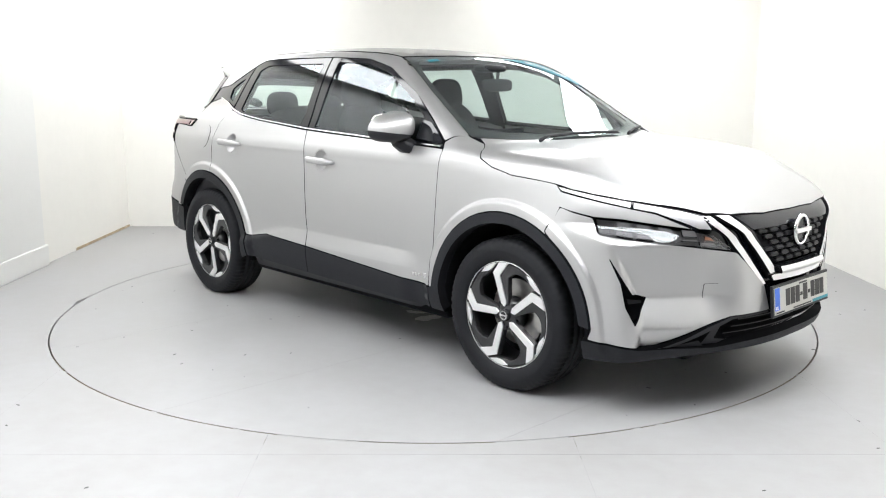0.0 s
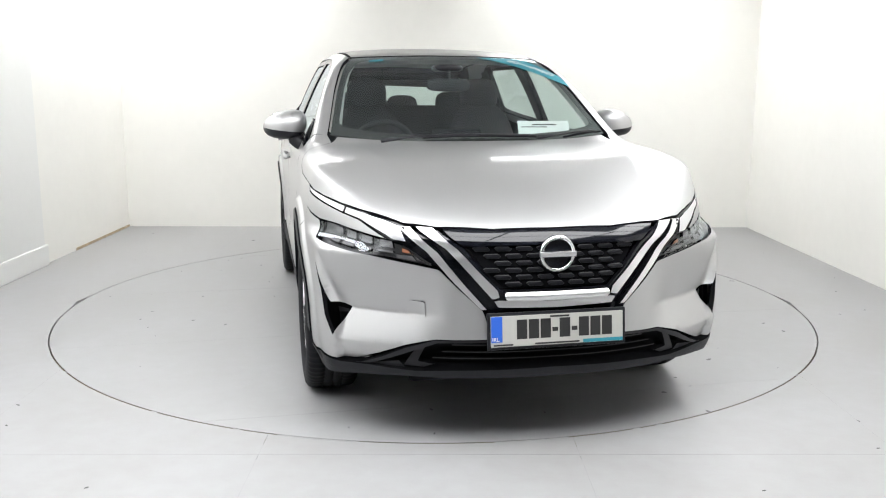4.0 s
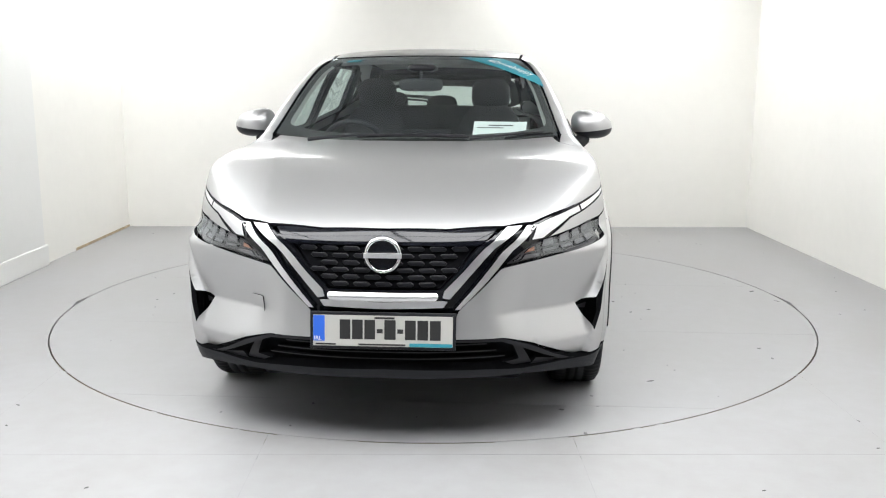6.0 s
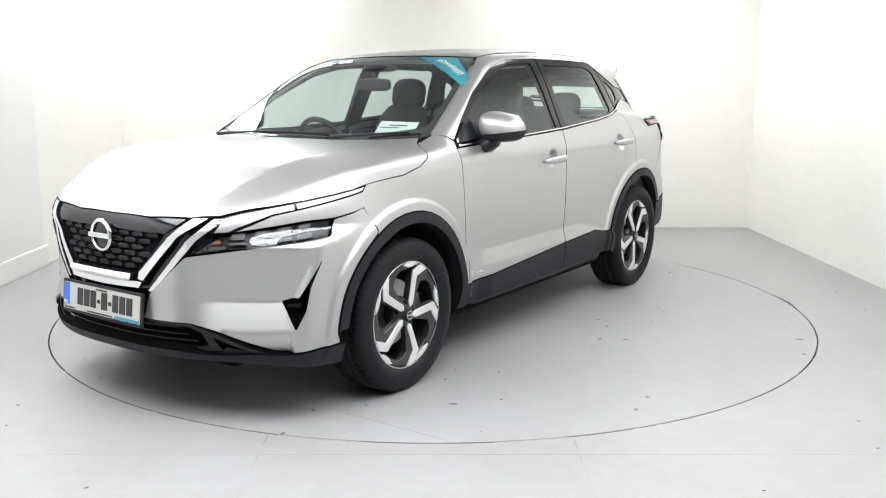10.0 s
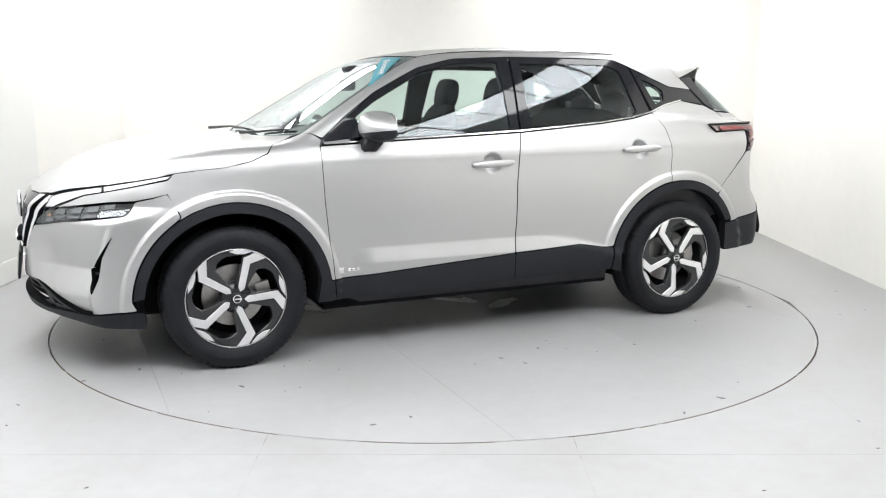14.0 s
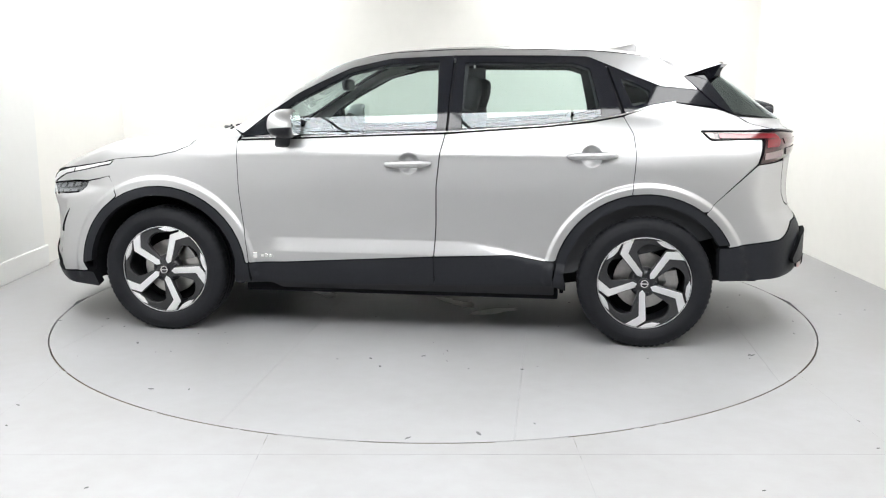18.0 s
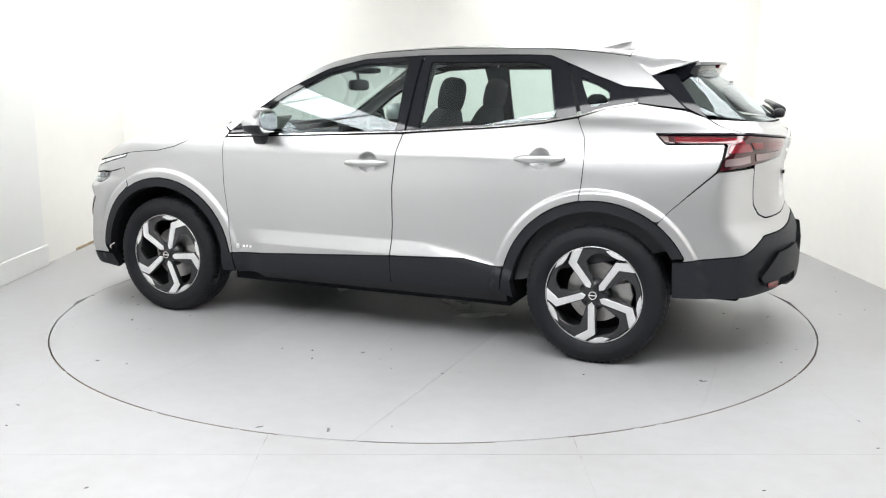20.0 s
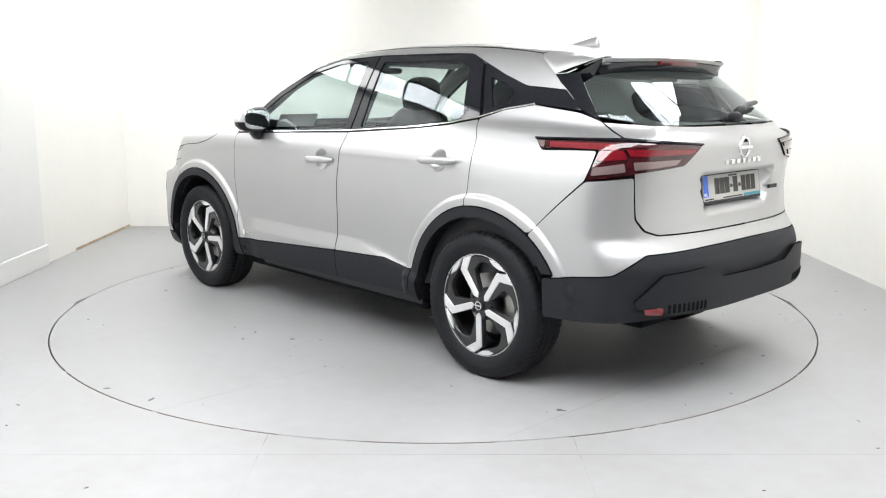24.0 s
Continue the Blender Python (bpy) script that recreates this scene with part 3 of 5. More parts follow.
def door_handle(x0, x1, z, parent_pair):
    """A bar handle that bridges its bowl, on both sides of the car."""
    y = lay([((x0 + x1) / 2, z)], "S")[0][1]
    rings = []
    for i in range(13):
        t = i / 12
        x = x0 + (x1 - x0) * t
        h = 0.0195 * min(1, 0.45 + 3.2 * min(t, 1 - t))
        out = y + 0.010 + 0.026 * min(1, 5 * min(t + 0.04, 1.04 - t))
        zz = z + 0.008 * (t - 0.5)
        rings.append([(x, out + 0.011 * math.cos(a), zz + h * math.sin(a)) for a in [2 * math.pi * k / 10 for k in range(10)]])
    bm = loft(bmesh.new(), rings)
    b2 = mirrored(bm)
    part("door_handle", bm, PAINT, parent_pair[0], "silver bar door handle", True)
    part("door_handle", b2, PAINT, parent_pair[1], "silver bar door handle", True)


# the fold low on the doors, and the crease below the headlamps
FOLD = [[(0.74, z), (-0.36, z)] for z in (0.550, 0.556, 0.563, 0.474, 0.481)] + [[(x, 0.562), (x, 0.47)] for x in (0.725, 0.70, 0.675, 0.65)] + [[(-0.36 - d, 0.558), (-0.64 - d, 0.483)] for d in (0.0, 0.02, 0.045, 0.07)]
CREASE = [[(46.5, z), (22, z)] for z in (0.518, 0.527, 0.536)] + [[(a, 0.42), (a + 0.4, 0.50), (a + 7.5, 0.762)] for a in (43.6, 44.4, 45.2, 46.0)]


def paintwork(car):
    fa, ra = WB, -WB
    front_edge = [(0.836, 0.405), (0.843, 0.487), (0.862, 0.64), (0.879, 0.805), (0.886, 0.97), (0.889, 1.082)]
    mid = [(-0.207, 0.468), (-0.218, 0.641), (-0.218, 0.852), (-0.236, 1.03), (-0.261, 1.128)]
    back = [(-1.25, 0.826), (-1.26, 0.944), (-1.265, 1.033), (-1.251, 1.135), (-1.199, 1.225)]
    # doors
    fd = both("front_door", skin(front_edge + [(0.30, 1.106)] + mid[::-1], "S", grid=0.017, gap=0.0030, lines=flare(fa, 160, 182, "S") + FOLD, holes=[arc(-0.067, 0.972, 0.060, 0, 348, 28)], hole_rad=0.0), PAINT, car, "silver front door")
    door_handle(0.062, -0.190, 0.969, fd)
    handle_recess(-0.067, 0.972, fd)
    rdo = mid + [(-0.79, 1.168), (-1.03, 1.194)] + back[::-1] + arc(ra, AX, 0.484, 80, 13.5) + [(-0.80, 0.457), (-0.63, 0.487)]
    rd = both("rear_door", skin(rdo, "S", grid=0.017, gap=0.0030, lines=flare(ra, 8, 86, "S") + FOLD, holes=[arc(-1.036, 1.022, 0.060, 0, 348, 28)], hole_rad=0.0), PAINT, car, "silver rear door")
    door_handle(-0.908, -1.168, 1.024, rd)
    handle_recess(-1.036, 1.022, rd)
    both("door_cladding", skin([(0.836, 0.405), (0.823, 0.292), (-0.209, 0.308), (-0.207, 0.468)], "S", off=0.003), PLASTIC, car, "grained black plastic door cladding")
    both("door_cladding", skin([(-0.207, 0.468), (-0.63, 0.487), (-0.80, 0.457), (-0.856, 0.457), (-0.845, 0.325), (-0.209, 0.308)], "S", off=0.003), PLASTIC, car, "grained black plastic door cladding")
    both("sill", skin([(0.86, 0.30), (0.86, 0.235), (-0.86, 0.235), (-0.86, 0.33), (-0.2, 0.312)], "S", off=-0.05), SATIN, car)
    # wings
    top = change([(0.955, 0.735), (1.043, 0.7235), (1.111, 0.797)], "T", "D")
    wing = change(front_edge + [(0.874, 1.112)], "S", "D") + top + change([(1.15, 1.052), (1.235, 1.018), (1.36, 0.990), (1.60, 0.970), (1.628, 0.938), (1.632, 0.88), (1.578, 0.772)] + arc(fa, AX, 0.484, 58, 173), "S", "D")
    both("front_wing", skin(wing, "D", grid=0.02, gap=0.0008, rad=0.006, lines=flare(fa, 57, 176, "D")), PAINT, car, "silver front wing")
    quarter = back + [(-1.32, 1.268), (-1.476, 1.294), (-1.70, 1.262)]
    q2 = change(quarter, "S", "R") + [(45.4, 1.226), (42.9, 1.187), (41.0, 1.150), (63.6, 1.147), (61.6, 1.103), (47.6, 1.112), (50.3, 0.986)] + change([(-1.64, 0.742)] + arc(ra, AX, 0.484, 126, 82), "S", "R")
    both("rear_quarter_panel", skin(q2, "R", grid=0.02, gap=0.001, lines=flare(ra, 76, 132, "R")), PAINT, car, "silver rear quarter panel")
    # arch cladding
    both("arch_cladding", skin(arc(fa, AX, 0.482, 4, 173, 26) + [(0.836, 0.405), (0.83, 0.29), (0.925, 0.29)] + arc(fa, AX, 0.428, 170, 6, 26), "S", off=0.006, rad=0.004, grid=0.02, depth=0.05), PLASTIC, car, "grained black plastic arch trim")
    both("arch_cladding", skin(arc(ra, AX, 0.482, 13.5, 153, 26)[::-1] + [(-0.845, 0.325), (-0.92, 0.30)] + arc(ra, AX, 0.428, 6, 150, 24), "S", off=0.006, rad=0.004, grid=0.02, depth=0.05), PLASTIC, car, "grained black plastic arch trim")
    # bonnet, roof, rails
    edge = change([(31.0, 0.868), (34.8, 0.885), (41.7, 0.905), (48.7, 0.922), (55.7, 0.940), (61.0, 0.954)], "F", "T") + change([(1.60, 0.971), (1.36, 0.993), (1.235, 1.021), (1.155, 1.054)], "S", "T")
    half = change([(2.222, 0.0), (2.214, 0.233), (2.172, 0.444)] + edge[:6], "T", "D") + change([(1.60, 0.971), (1.36, 0.993), (1.235, 1.021), (1.155, 1.054)], "S", "D")
    half += change([(1.112, 0.796), (1.045, 0.722), (0.985, 0.69), (1.06, 0.5), (1.125, 0.25), (1.14, 0.0)] + [(1.14 + 1.082 * k / 40, 0.0) for k in range(1, 40)], "T", "D")
    b = skin(half, "D", grid=0.022, gap=0.0008, rad=0.006, relief=bonnet_lines, seam=True)
    join(b, mirrored(b))
    bmesh.ops.remove_doubles(b, verts=[v for v in b.verts if v.co.y == 0.0], dist=0.0004)
    part("bonnet", b, PAINT, car, "silver bonnet with two raised creases", True)
    roof = symT([(0.275, 0.0), (0.265, 0.3), (0.235, 0.535), (-0.5, 0.55), (-1.3, 0.535), (-1.402, 0.530), (-1.376, 0.3), (-1.362, 0.0)])
    part("roof", skin(roof, "T", grid=0.045), PAINT, car, "silver roof panel", True)
    inner = change([(0.96, 0.735), (0.60, 0.662), (0.42, 0.615), (0.24, 0.542), (-0.5, 0.556), (-1.3, 0.540), (-1.402, 0.535), (-1.42, 0.557), (-1.52, 0.588)], "T", "D")
    outer = change([(-1.60, 1.362), (-1.40, 1.380), (-1.257, 1.434), (-1.10, 1.50), (-1.01, 1.537), (-0.28, 1.543), (0.065, 1.526), (0.283, 1.476), (0.56, 1.343), (0.736, 1.222), (0.868, 1.118)], "S", "D")
    both("cant_rail", skin(inner + outer, "D", grid=0.02, gap=0.002), PAINT, car)
    # nose
    arch_f = change([(1.578, 0.772)] + arc(fa, AX, 0.484, 55, 4, 12), "S", "F")
    bump = change([(1.632, 0.88)], "S", "F") + arch_f + [(56, 0.333), (49.6, 0.326), (44.8, 0.318), (41.3, 0.322), (36, 0.360), (30.5, 0.405), (23.9, 0.438), (12.6, 0.443), (14.6, 0.555), (18.8, 0.627), (23.3, 0.709), (37.6, 0.750), (49.1, 0.772), (54.2, 0.783), (55.5, 0.844), (60.3, 0.861)]
    fog = [(51.7, 0.690), (49.2, 0.591), (48.1, 0.494), (46.0, 0.418), (43.2, 0.527), (46.8, 0.546)]
    both("front_bumper_cover", skin(bump, "F", holes=[fog], hole_rad=0.003, grid=0.02, relief=bumper_facets, lines=flare(fa, 2, 58, "F") + CREASE), PAINT, car, "silver front bumper cover")
    both("vent_recess", skin([(52.8, 0.70), (49.2, 0.37), (42, 0.46), (43, 0.545)], "F", off=-0.085, depth=0), VOID, car)
    both("vent_fin", skin([(47.9, 0.520), (47.3, 0.492), (43.9, 0.500), (43.9, 0.516)], "F", off=-0.066, depth=0.02, grid=0.01, rad=0.001), SATIN, car)
    both("headlamp_blade", skin([(64.2, 0.942), (54.3, 0.908), (41.8, 0.868), (37.1, 0.832), (34.2, 0.811), (43.0, 0.830), (49.0, 0.843), (55.5, 0.848), (60.3, 0.864), (63.9, 0.878)], "F", gap=0.001, rad=0.004, grid=0.015), PAINT, car)
    b = skin([(30.0, 0.578), (26.4, 0.577), (26.3, 0.515), (29.9, 0.514)], "F", off=0.0045, depth=0.008, grid=0.01, rad=0.007, gap=0, relief=bumper_facets)
    part("towing_eye_cover", mirrored(b), PAINT, car, "square towing eye cover", True)
    b.free()
    fl = skin([(-1.36, 1.125), (-1.31, 1.08), (-1.315, 1.01), (-1.36, 0.975), (-1.50, 0.985), (-1.56, 1.05), (-1.54, 1.115)], "S", off=0.0032, depth=0.006, grid=0.03, rad=0.03, gap=0)
    part("fuel_flap", mirrored(fl), PAINT, car, "silver fuel filler flap", True)
    fl.free()
    # tail
    gate = sym([(0, 1.206), (19, 1.206), (38.0, 1.217), (45.0, 1.224), (42.4, 1.187), (40.6, 1.150), (39.4, 1.017), (38.6, 0.824), (36.4, 0.774), (32.9, 0.752), (0, 0.748)])
    part("tailgate", skin(gate, "R", grid=0.022, gap=0.002, relief=plate_recess), PAINT, car, "silver tailgate", True)
    arch_r = change([(-1.64, 0.742)] + arc(ra, AX, 0.484, 128, 153, 6), "S", "R")
    rb = [(0, 0.745), (33.1, 0.748), (36.7, 0.770), (38.8, 0.820), (39.4, 1.0), (50.1, 0.982)] + arch_r + [(57.5, 0.553), (44, 0.594), (36.6, 0.676), (19, 0.688), (0, 0.690)]
    tail = flare(ra, 124, 156, "R")
    part("rear_bumper_cover", skin(sym(rb), "R", grid=0.02, gap=0.001, lines=tail + [[(-a, z) for a, z in r] for r in tail]), PAINT, car, "silver rear bumper cover", True)


def bonnet_lines(P):
    """Two creases from the screen's feet to the grille: the middle dips between them, the flanks fall away outside."""
    t = np.clip((P[:, 0] - 1.0) / 1.2, 0, 1)
    y, y0 = np.abs(P[:, 1]), 0.66 - 0.20 * t
    edge = y0 + 0.24
    inner = np.clip(y / y0, 0, 1) ** 3
    outer = np.clip((edge - y) / 0.24, 0, 1)
    k = 0.003
    tent = 0.5 * (inner + outer - np.sqrt((inner - outer) ** 2 + k))
    return 0.018 * tent * step(t / 0.6) * step((1.06 - t) / 0.25)


def bumper_facets(P):
    """A face that leans in below the lamp, and a facet that comes out again under a crease."""
    z = P[:, 2]
    a = np.degrees(np.arctan2(P[:, 1], P[:, 0] - 1.2))
    edge = 45.8 + 27 * np.clip(z - 0.50, 0, 0.4)
    side = step((edge - a) / 1.6) * step((a - 20) / 10)
    out = -0.24 * np.clip(0.765 - z, 0, 0.238) + 0.37 * np.clip(0.527 - z, 0, 0.12) - 0.15 * np.clip(0.407 - z, 0, 0.1)
    return out * side


def plate_recess(P):
    y, z = np.abs(P[:, 1]), P[:, 2]
    return -0.055 * step((0.345 - 0.35 * (1.0 - z) - y) / 0.03) * step((1.0 - z) / 0.02) * step((z - 0.82) / 0.05)


def trims(car):
    # grille
    face = sym([(0, 0.862), (13, 0.860), (24.6, 0.860), (29, 0.866), (31, 0.862), (33, 0.808), (24.5, 0.716), (22.8, 0.708), (18.3, 0.628), (14.1, 0.556), (12.4, 0.446), (0, 0.446)])
    part("grille_surround", skin(face, "F", off=-0.028, depth=0.01, grid=0.025), GLOSS, car, "gloss black grille surround", True)
    cap = sym([(0, 0.861), (13, 0.859), (23.4, 0.860), (18.8, 0.795), (0, 0.800)])
    part("grille_cap", skin(cap, "F", off=-0.005, depth=0.016, grid=0.025, gap=0.001), GLOSS, car, "gloss black upper grille panel", True)
    vee = sym([(0.0, 0.632), (11.2, 0.634), (14.9, 0.705), (18.6, 0.792), (24.2, 0.858), (27.5, 0.860), (21.8, 0.795), (17.0, 0.690), (12.4, 0.572), (0.0, 0.570)])
    part("grille_strip", skin(vee, "F", off=-0.004, rad=0.006, grid=0.014), GLOSS, car, "gloss black V-shaped grille strip", True)
    both("chrome_strip", skin([(28.6, 0.861), (25.0, 0.859), (19.8, 0.787), (15.5, 0.700), (11.9, 0.632), (11.5, 0.604), (13.0, 0.598), (17.3, 0.690), (22.0, 0.786)], "F", off=0.003, rad=0.004, grid=0.012, gap=0.001), BRIGHT, car, "bright chrome grille strip")
    bm = skin(sym([(0, 0.630), (10.6, 0.630), (10.9, 0.612), (10.2, 0.592), (0, 0.590)]), "F", off=0.006, rad=0.008, grid=0.008, relief=lambda P: 0.022 * np.sin(np.pi * np.clip((0.636 - P[:, 2]) / 0.052, 0, 1)))
    part("chrome_bar", bm, BRIGHT, car, "bright chrome bar under the grille", True)
    part("chrome_foot", skin(sym([(0, 0.589), (11.6, 0.595), (12.7, 0.592), (11.8, 0.567), (0, 0.562)]), "F", off=0.003, rad=0.004, grid=0.012, gap=0.001), BRIGHT, car, "chrome foot of the grille strips", True)
    both("chrome_line", skin([(32.3, 0.863), (29.6, 0.863), (23.7, 0.772), (18.5, 0.655), (13.9, 0.557), (15.1, 0.557), (20.3, 0.655), (25.9, 0.772)], "F", off=-0.004, rad=0.002, grid=0.012, gap=0.001), BRIGHT, car, "thin chrome line")
    net = sym([(0, 0.798), (18.2, 0.791), (14.6, 0.705), (10.9, 0.636), (0, 0.634)])
    grille = part("grille", skin(net, "F", off=-0.022, depth=0.0, grid=0.03), VOID, car, "black grille with small raised blocks", True)
    block = None
    for r in range(6):
        z = 0.652 + 0.0262 * r
        lim = 11.2 + (z - 0.634) * 46
        n = 13
        for k in range(-n, n + 1):
            a = 4.3 * (k + 0.5 * (r % 2))
            if abs(a) > lim - 1.5:
                continue
            p = lay([(a, z)], "F")[0]
            if block is None:
                bm = prism(bmesh.new(), [(-0.033, 0.003), (-0.022, -0.0085), (0.025, -0.0085), (0.033, -0.002), (0.022, 0.0085), (-0.025, 0.0085)], 0.014, Matrix.Rotation(radians(90), 4, "Z") @ Matrix.Rotation(radians(90), 4, "X"), 0.002)
                ob = part("grille_block", bm, BLOCK, grille)
                block = ob.data
            else:
                ob = new("grille_block", block)
                ob.parent = grille
            ob.matrix_basis = pose(p[0] - 0.016, p[1], p[2], 0, 0, a * 0.55)
    # lower nose and intake
    intake = sym([(0, 0.444), (22.5, 0.440), (25, 0.425), (30, 0.398), (35.5, 0.350), (41, 0.318), (27, 0.310), (0, 0.32)])
    lower = part("lower_intake", skin(intake, "F", off=-0.06, depth=0.0), VOID, car, "dark lower air intake", True)
    for z, w in ((0.415, 21), (0.385, 23), (0.355, 25)):
        part("intake_slat", skin(sym([(0, z + 0.007), (w, z + 0.006), (w, z - 0.005), (0, z - 0.004)]), "F", off=-0.03, depth=0.03, grid=0.03, rad=0.002), SATIN, lower, smooth=True)
    fin = skin([(25.5, 0.425), (28, 0.405), (31, 0.318), (26.5, 0.316), (24.0, 0.335), (27.5, 0.345)], "F", off=-0.018, depth=0.03, grid=0.02, rad=0.003)
    both("intake_fin", fin, SATIN, car)
    both("intake_fin", skin([(31.5, 0.345), (38.5, 0.322), (40, 0.314), (30, 0.314)], "F", off=-0.012, depth=0.03, grid=0.02, rad=0.003), SATIN, car)
    both("intake_rim", skin([(12.6, 0.445), (24.1, 0.440), (30, 0.404), (35.5, 0.354), (41, 0.316), (37.5, 0.320), (33, 0.352), (28.5, 0.388), (23.5, 0.424), (12.6, 0.430)], "F", off=-0.004, depth=0.03, grid=0.015, rad=0.002), SATIN, car)
    lip = sym([(0, 0.333), (20, 0.325), (28, 0.315), (38, 0.322), (44.8, 0.316), (49.6, 0.324), (56, 0.331), (57.5, 0.329), (56.8, 0.232), (50, 0.246), (40, 0.272), (30, 0.285), (0, 0.290)])
    part("front_lip", skin(lip, "F", off=0.004, grid=0.025, depth=0.05), PLASTIC, car, "grained black plastic lower lip", True)
    rear = sym([(0, 0.688), (19, 0.686), (36.6, 0.674), (44, 0.592), (57.5, 0.551), (60, 0.55), (59.5, 0.37), (50, 0.375), (42, 0.385), (30, 0.405), (0, 0.42)])
    part("rear_bumper_cladding", skin(rear, "R", off=0.004, grid=0.03, depth=0.05), PLASTIC, car, "grained black plastic lower bumper", True)
    pock = [(40.0, 0.484), (33.5, 0.598), (21.6, 0.612), (15.6, 0.560), (0, 0.552)]
    plate = pock + [(-a, z) for a, z in reversed(pock[:-1])] + [(-39, 0.455), (-28, 0.42), (28, 0.42), (39, 0.455)]
    part("bumper_guard", skin(plate, "R", off=0.030, depth=0.02, grid=0.025, rad=0.012), PLASTIC, car, "raised black lower bumper guard", True)
    both("rear_reflector", skin([(38.0, 0.458), (33.3, 0.462), (33.3, 0.428), (37.4, 0.432)], "R", off=0.035, depth=0.01, grid=0.015, rad=0.006), REDLENS, car, "red rear reflector")
    for k in range(9):
        a = 32.2 - k * 1.25
        both("vent_slot", skin([(a, 0.468), (a - 0.6, 0.468), (a - 0.6, 0.436), (a, 0.434)], "R", off=0.0325, depth=0.004, grid=0.012, rad=0.001, gap=0), VOID, car)
    # lamps
    lamp = [(24.8, 0.714), (25.2, 0.738), (29.7, 0.788), (34.0, 0.804), (37.2, 0.812), (43.0, 0.824), (49.0, 0.837), (55.3, 0.841), (54.1, 0.786), (49.1, 0.775), (37.6, 0.753)]
    heads = both("headlamp", skin(lamp, "F", off=-0.03, depth=0.0, grid=0.02, rad=0.004), LAMPBACK, car, "slim headlamp unit with silvery reflectors")
    for a in (34.6, 39.6, 44.2, 48.6):
        m = both("reflector", skin([(a - 1.9, 0.776 + (a - 34) * 0.0021), (a + 1.6, 0.782 + (a - 34) * 0.0021), (a + 1.9, 0.812 + (a - 34) * 0.0017), (a - 1.2, 0.806 + (a - 34) * 0.0017)], "F", off=-0.016, depth=0.02, grid=0.012, rad=0.003), LAMPGREY, car)
        m[0].parent, m[1].parent = heads
        m = both("reflector", skin([(a - 2.0, 0.757 + (a - 34) * 0.0016), (a + 2.0, 0.765 + (a - 34) * 0.0016), (a + 1.7, 0.776 + (a - 34) * 0.0021), (a - 1.8, 0.771 + (a - 34) * 0.0021)], "F", off=-0.014, depth=0.02, grid=0.012, rad=0.003), LAMPGREY, car)
        m[0].parent, m[1].parent = heads
    for o in ([(26.2, 0.730), (28.0, 0.752), (28.2, 0.738)], [(27.6, 0.730), (28.8, 0.754), (32.4, 0.760), (32.2, 0.742)]):
        m = both("reflector", skin(o, "F", off=-0.018, depth=0.02, grid=0.01, rad=0.002), LAMPGREY, car)
        m[0].parent, m[1].parent = heads
    m = both("indicator", skin([(28.6, 0.756), (31.2, 0.763), (31.2, 0.784), (29.6, 0.774)], "F", off=-0.018, depth=0.01, grid=0.012, rad=0.003), AMBER, car, "amber indicator bulb")
    m[0].parent, m[1].parent = heads
    m = both("lamp_lens", skin(lamp, "F", off=-0.001, depth=0.0, grid=0.02, rad=0.004), LENS, car, "clear lamp lens")
    m[0].parent, m[1].parent = heads
    drl = [(65.8, 0.966), (55.7, 0.938), (41.7, 0.902), (34.8, 0.882), (31.2, 0.866), (30.4, 0.852), (29.2, 0.802), (33.0, 0.806), (34.4, 0.814), (37.1, 0.838), (41.8, 0.874), (54.3, 0.912), (64.5, 0.944)]
    days = both("daytime_lamp", skin(drl, "F", off=-0.004, depth=0.02, grid=0.015, rad=0.003, gap=0.0005), GLOSS, car, "boomerang-shaped daytime lamp in a black housing")
    bars = (([(64.6, 0.9615), (55.7, 0.935), (47.0, 0.911), (47.2, 0.890), (54.3, 0.9135), (63.6, 0.9465)], LAMPWHITE, "white light bar"),
            ([(46.4, 0.909), (41.7, 0.897), (35.4, 0.877), (31.8, 0.859), (30.0, 0.808), (32.8, 0.811), (34.8, 0.828), (36.9, 0.842), (41.8, 0.874), (46.6, 0.888)], LAMPSILVER, "silvery light guide"))
    for o, mt, label in bars:
        m = both("light_bar", skin(o, "F", off=0.000, depth=0.008, grid=0.012, rad=0.003, gap=0.0005), mt, car, label)
        m[0].parent, m[1].parent = days
    tl = [(63.6, 1.145), (41.5, 1.148), (20.4, 1.125), (26.4, 1.042), (38.8, 1.016), (50.1, 0.986), (47.2, 1.108), (61.4, 1.107)]
    tails = both("tail_lamp", skin(tl, "R", off=0.008, depth=0.03, grid=0.015, rad=0.005), REDDARK, car, "red wraparound tail lamp")
    for nm, o, mt, off in (("light_bar", [(59.0, 1.136), (44.0, 1.136), (43.0, 1.112), (59.0, 1.113)], REDLENS, 0.012), ("light_bar", [(41.6, 1.118), (22.6, 1.112), (24.0, 1.094), (40.6, 1.088)], REDLENS, 0.0125),
                           ("light_bar", [(46.6, 1.108), (42.2, 1.112), (41.2, 1.080), (47.6, 1.066)], REDLENS, 0.0125), ("reversing_lens", [(40.0, 1.066), (27.8, 1.074), (29.0, 1.050), (39.6, 1.032)], SMOKED, 0.0125),
                           ("indicator_lens", [(48.4, 1.040), (42.0, 1.062), (41.6, 1.026), (48.8, 1.008)], SMOKED, 0.0125), ("tip", [(63.0, 1.140), (60.6, 1.139), (60.6, 1.113), (61.6, 1.112)], SMOKED, 0.012)):
        m = both(nm, skin(o, "R", off=off, depth=0.006, grid=0.012, rad=0.004, gap=0), mt, car)
        m[0].parent, m[1].parent = tails
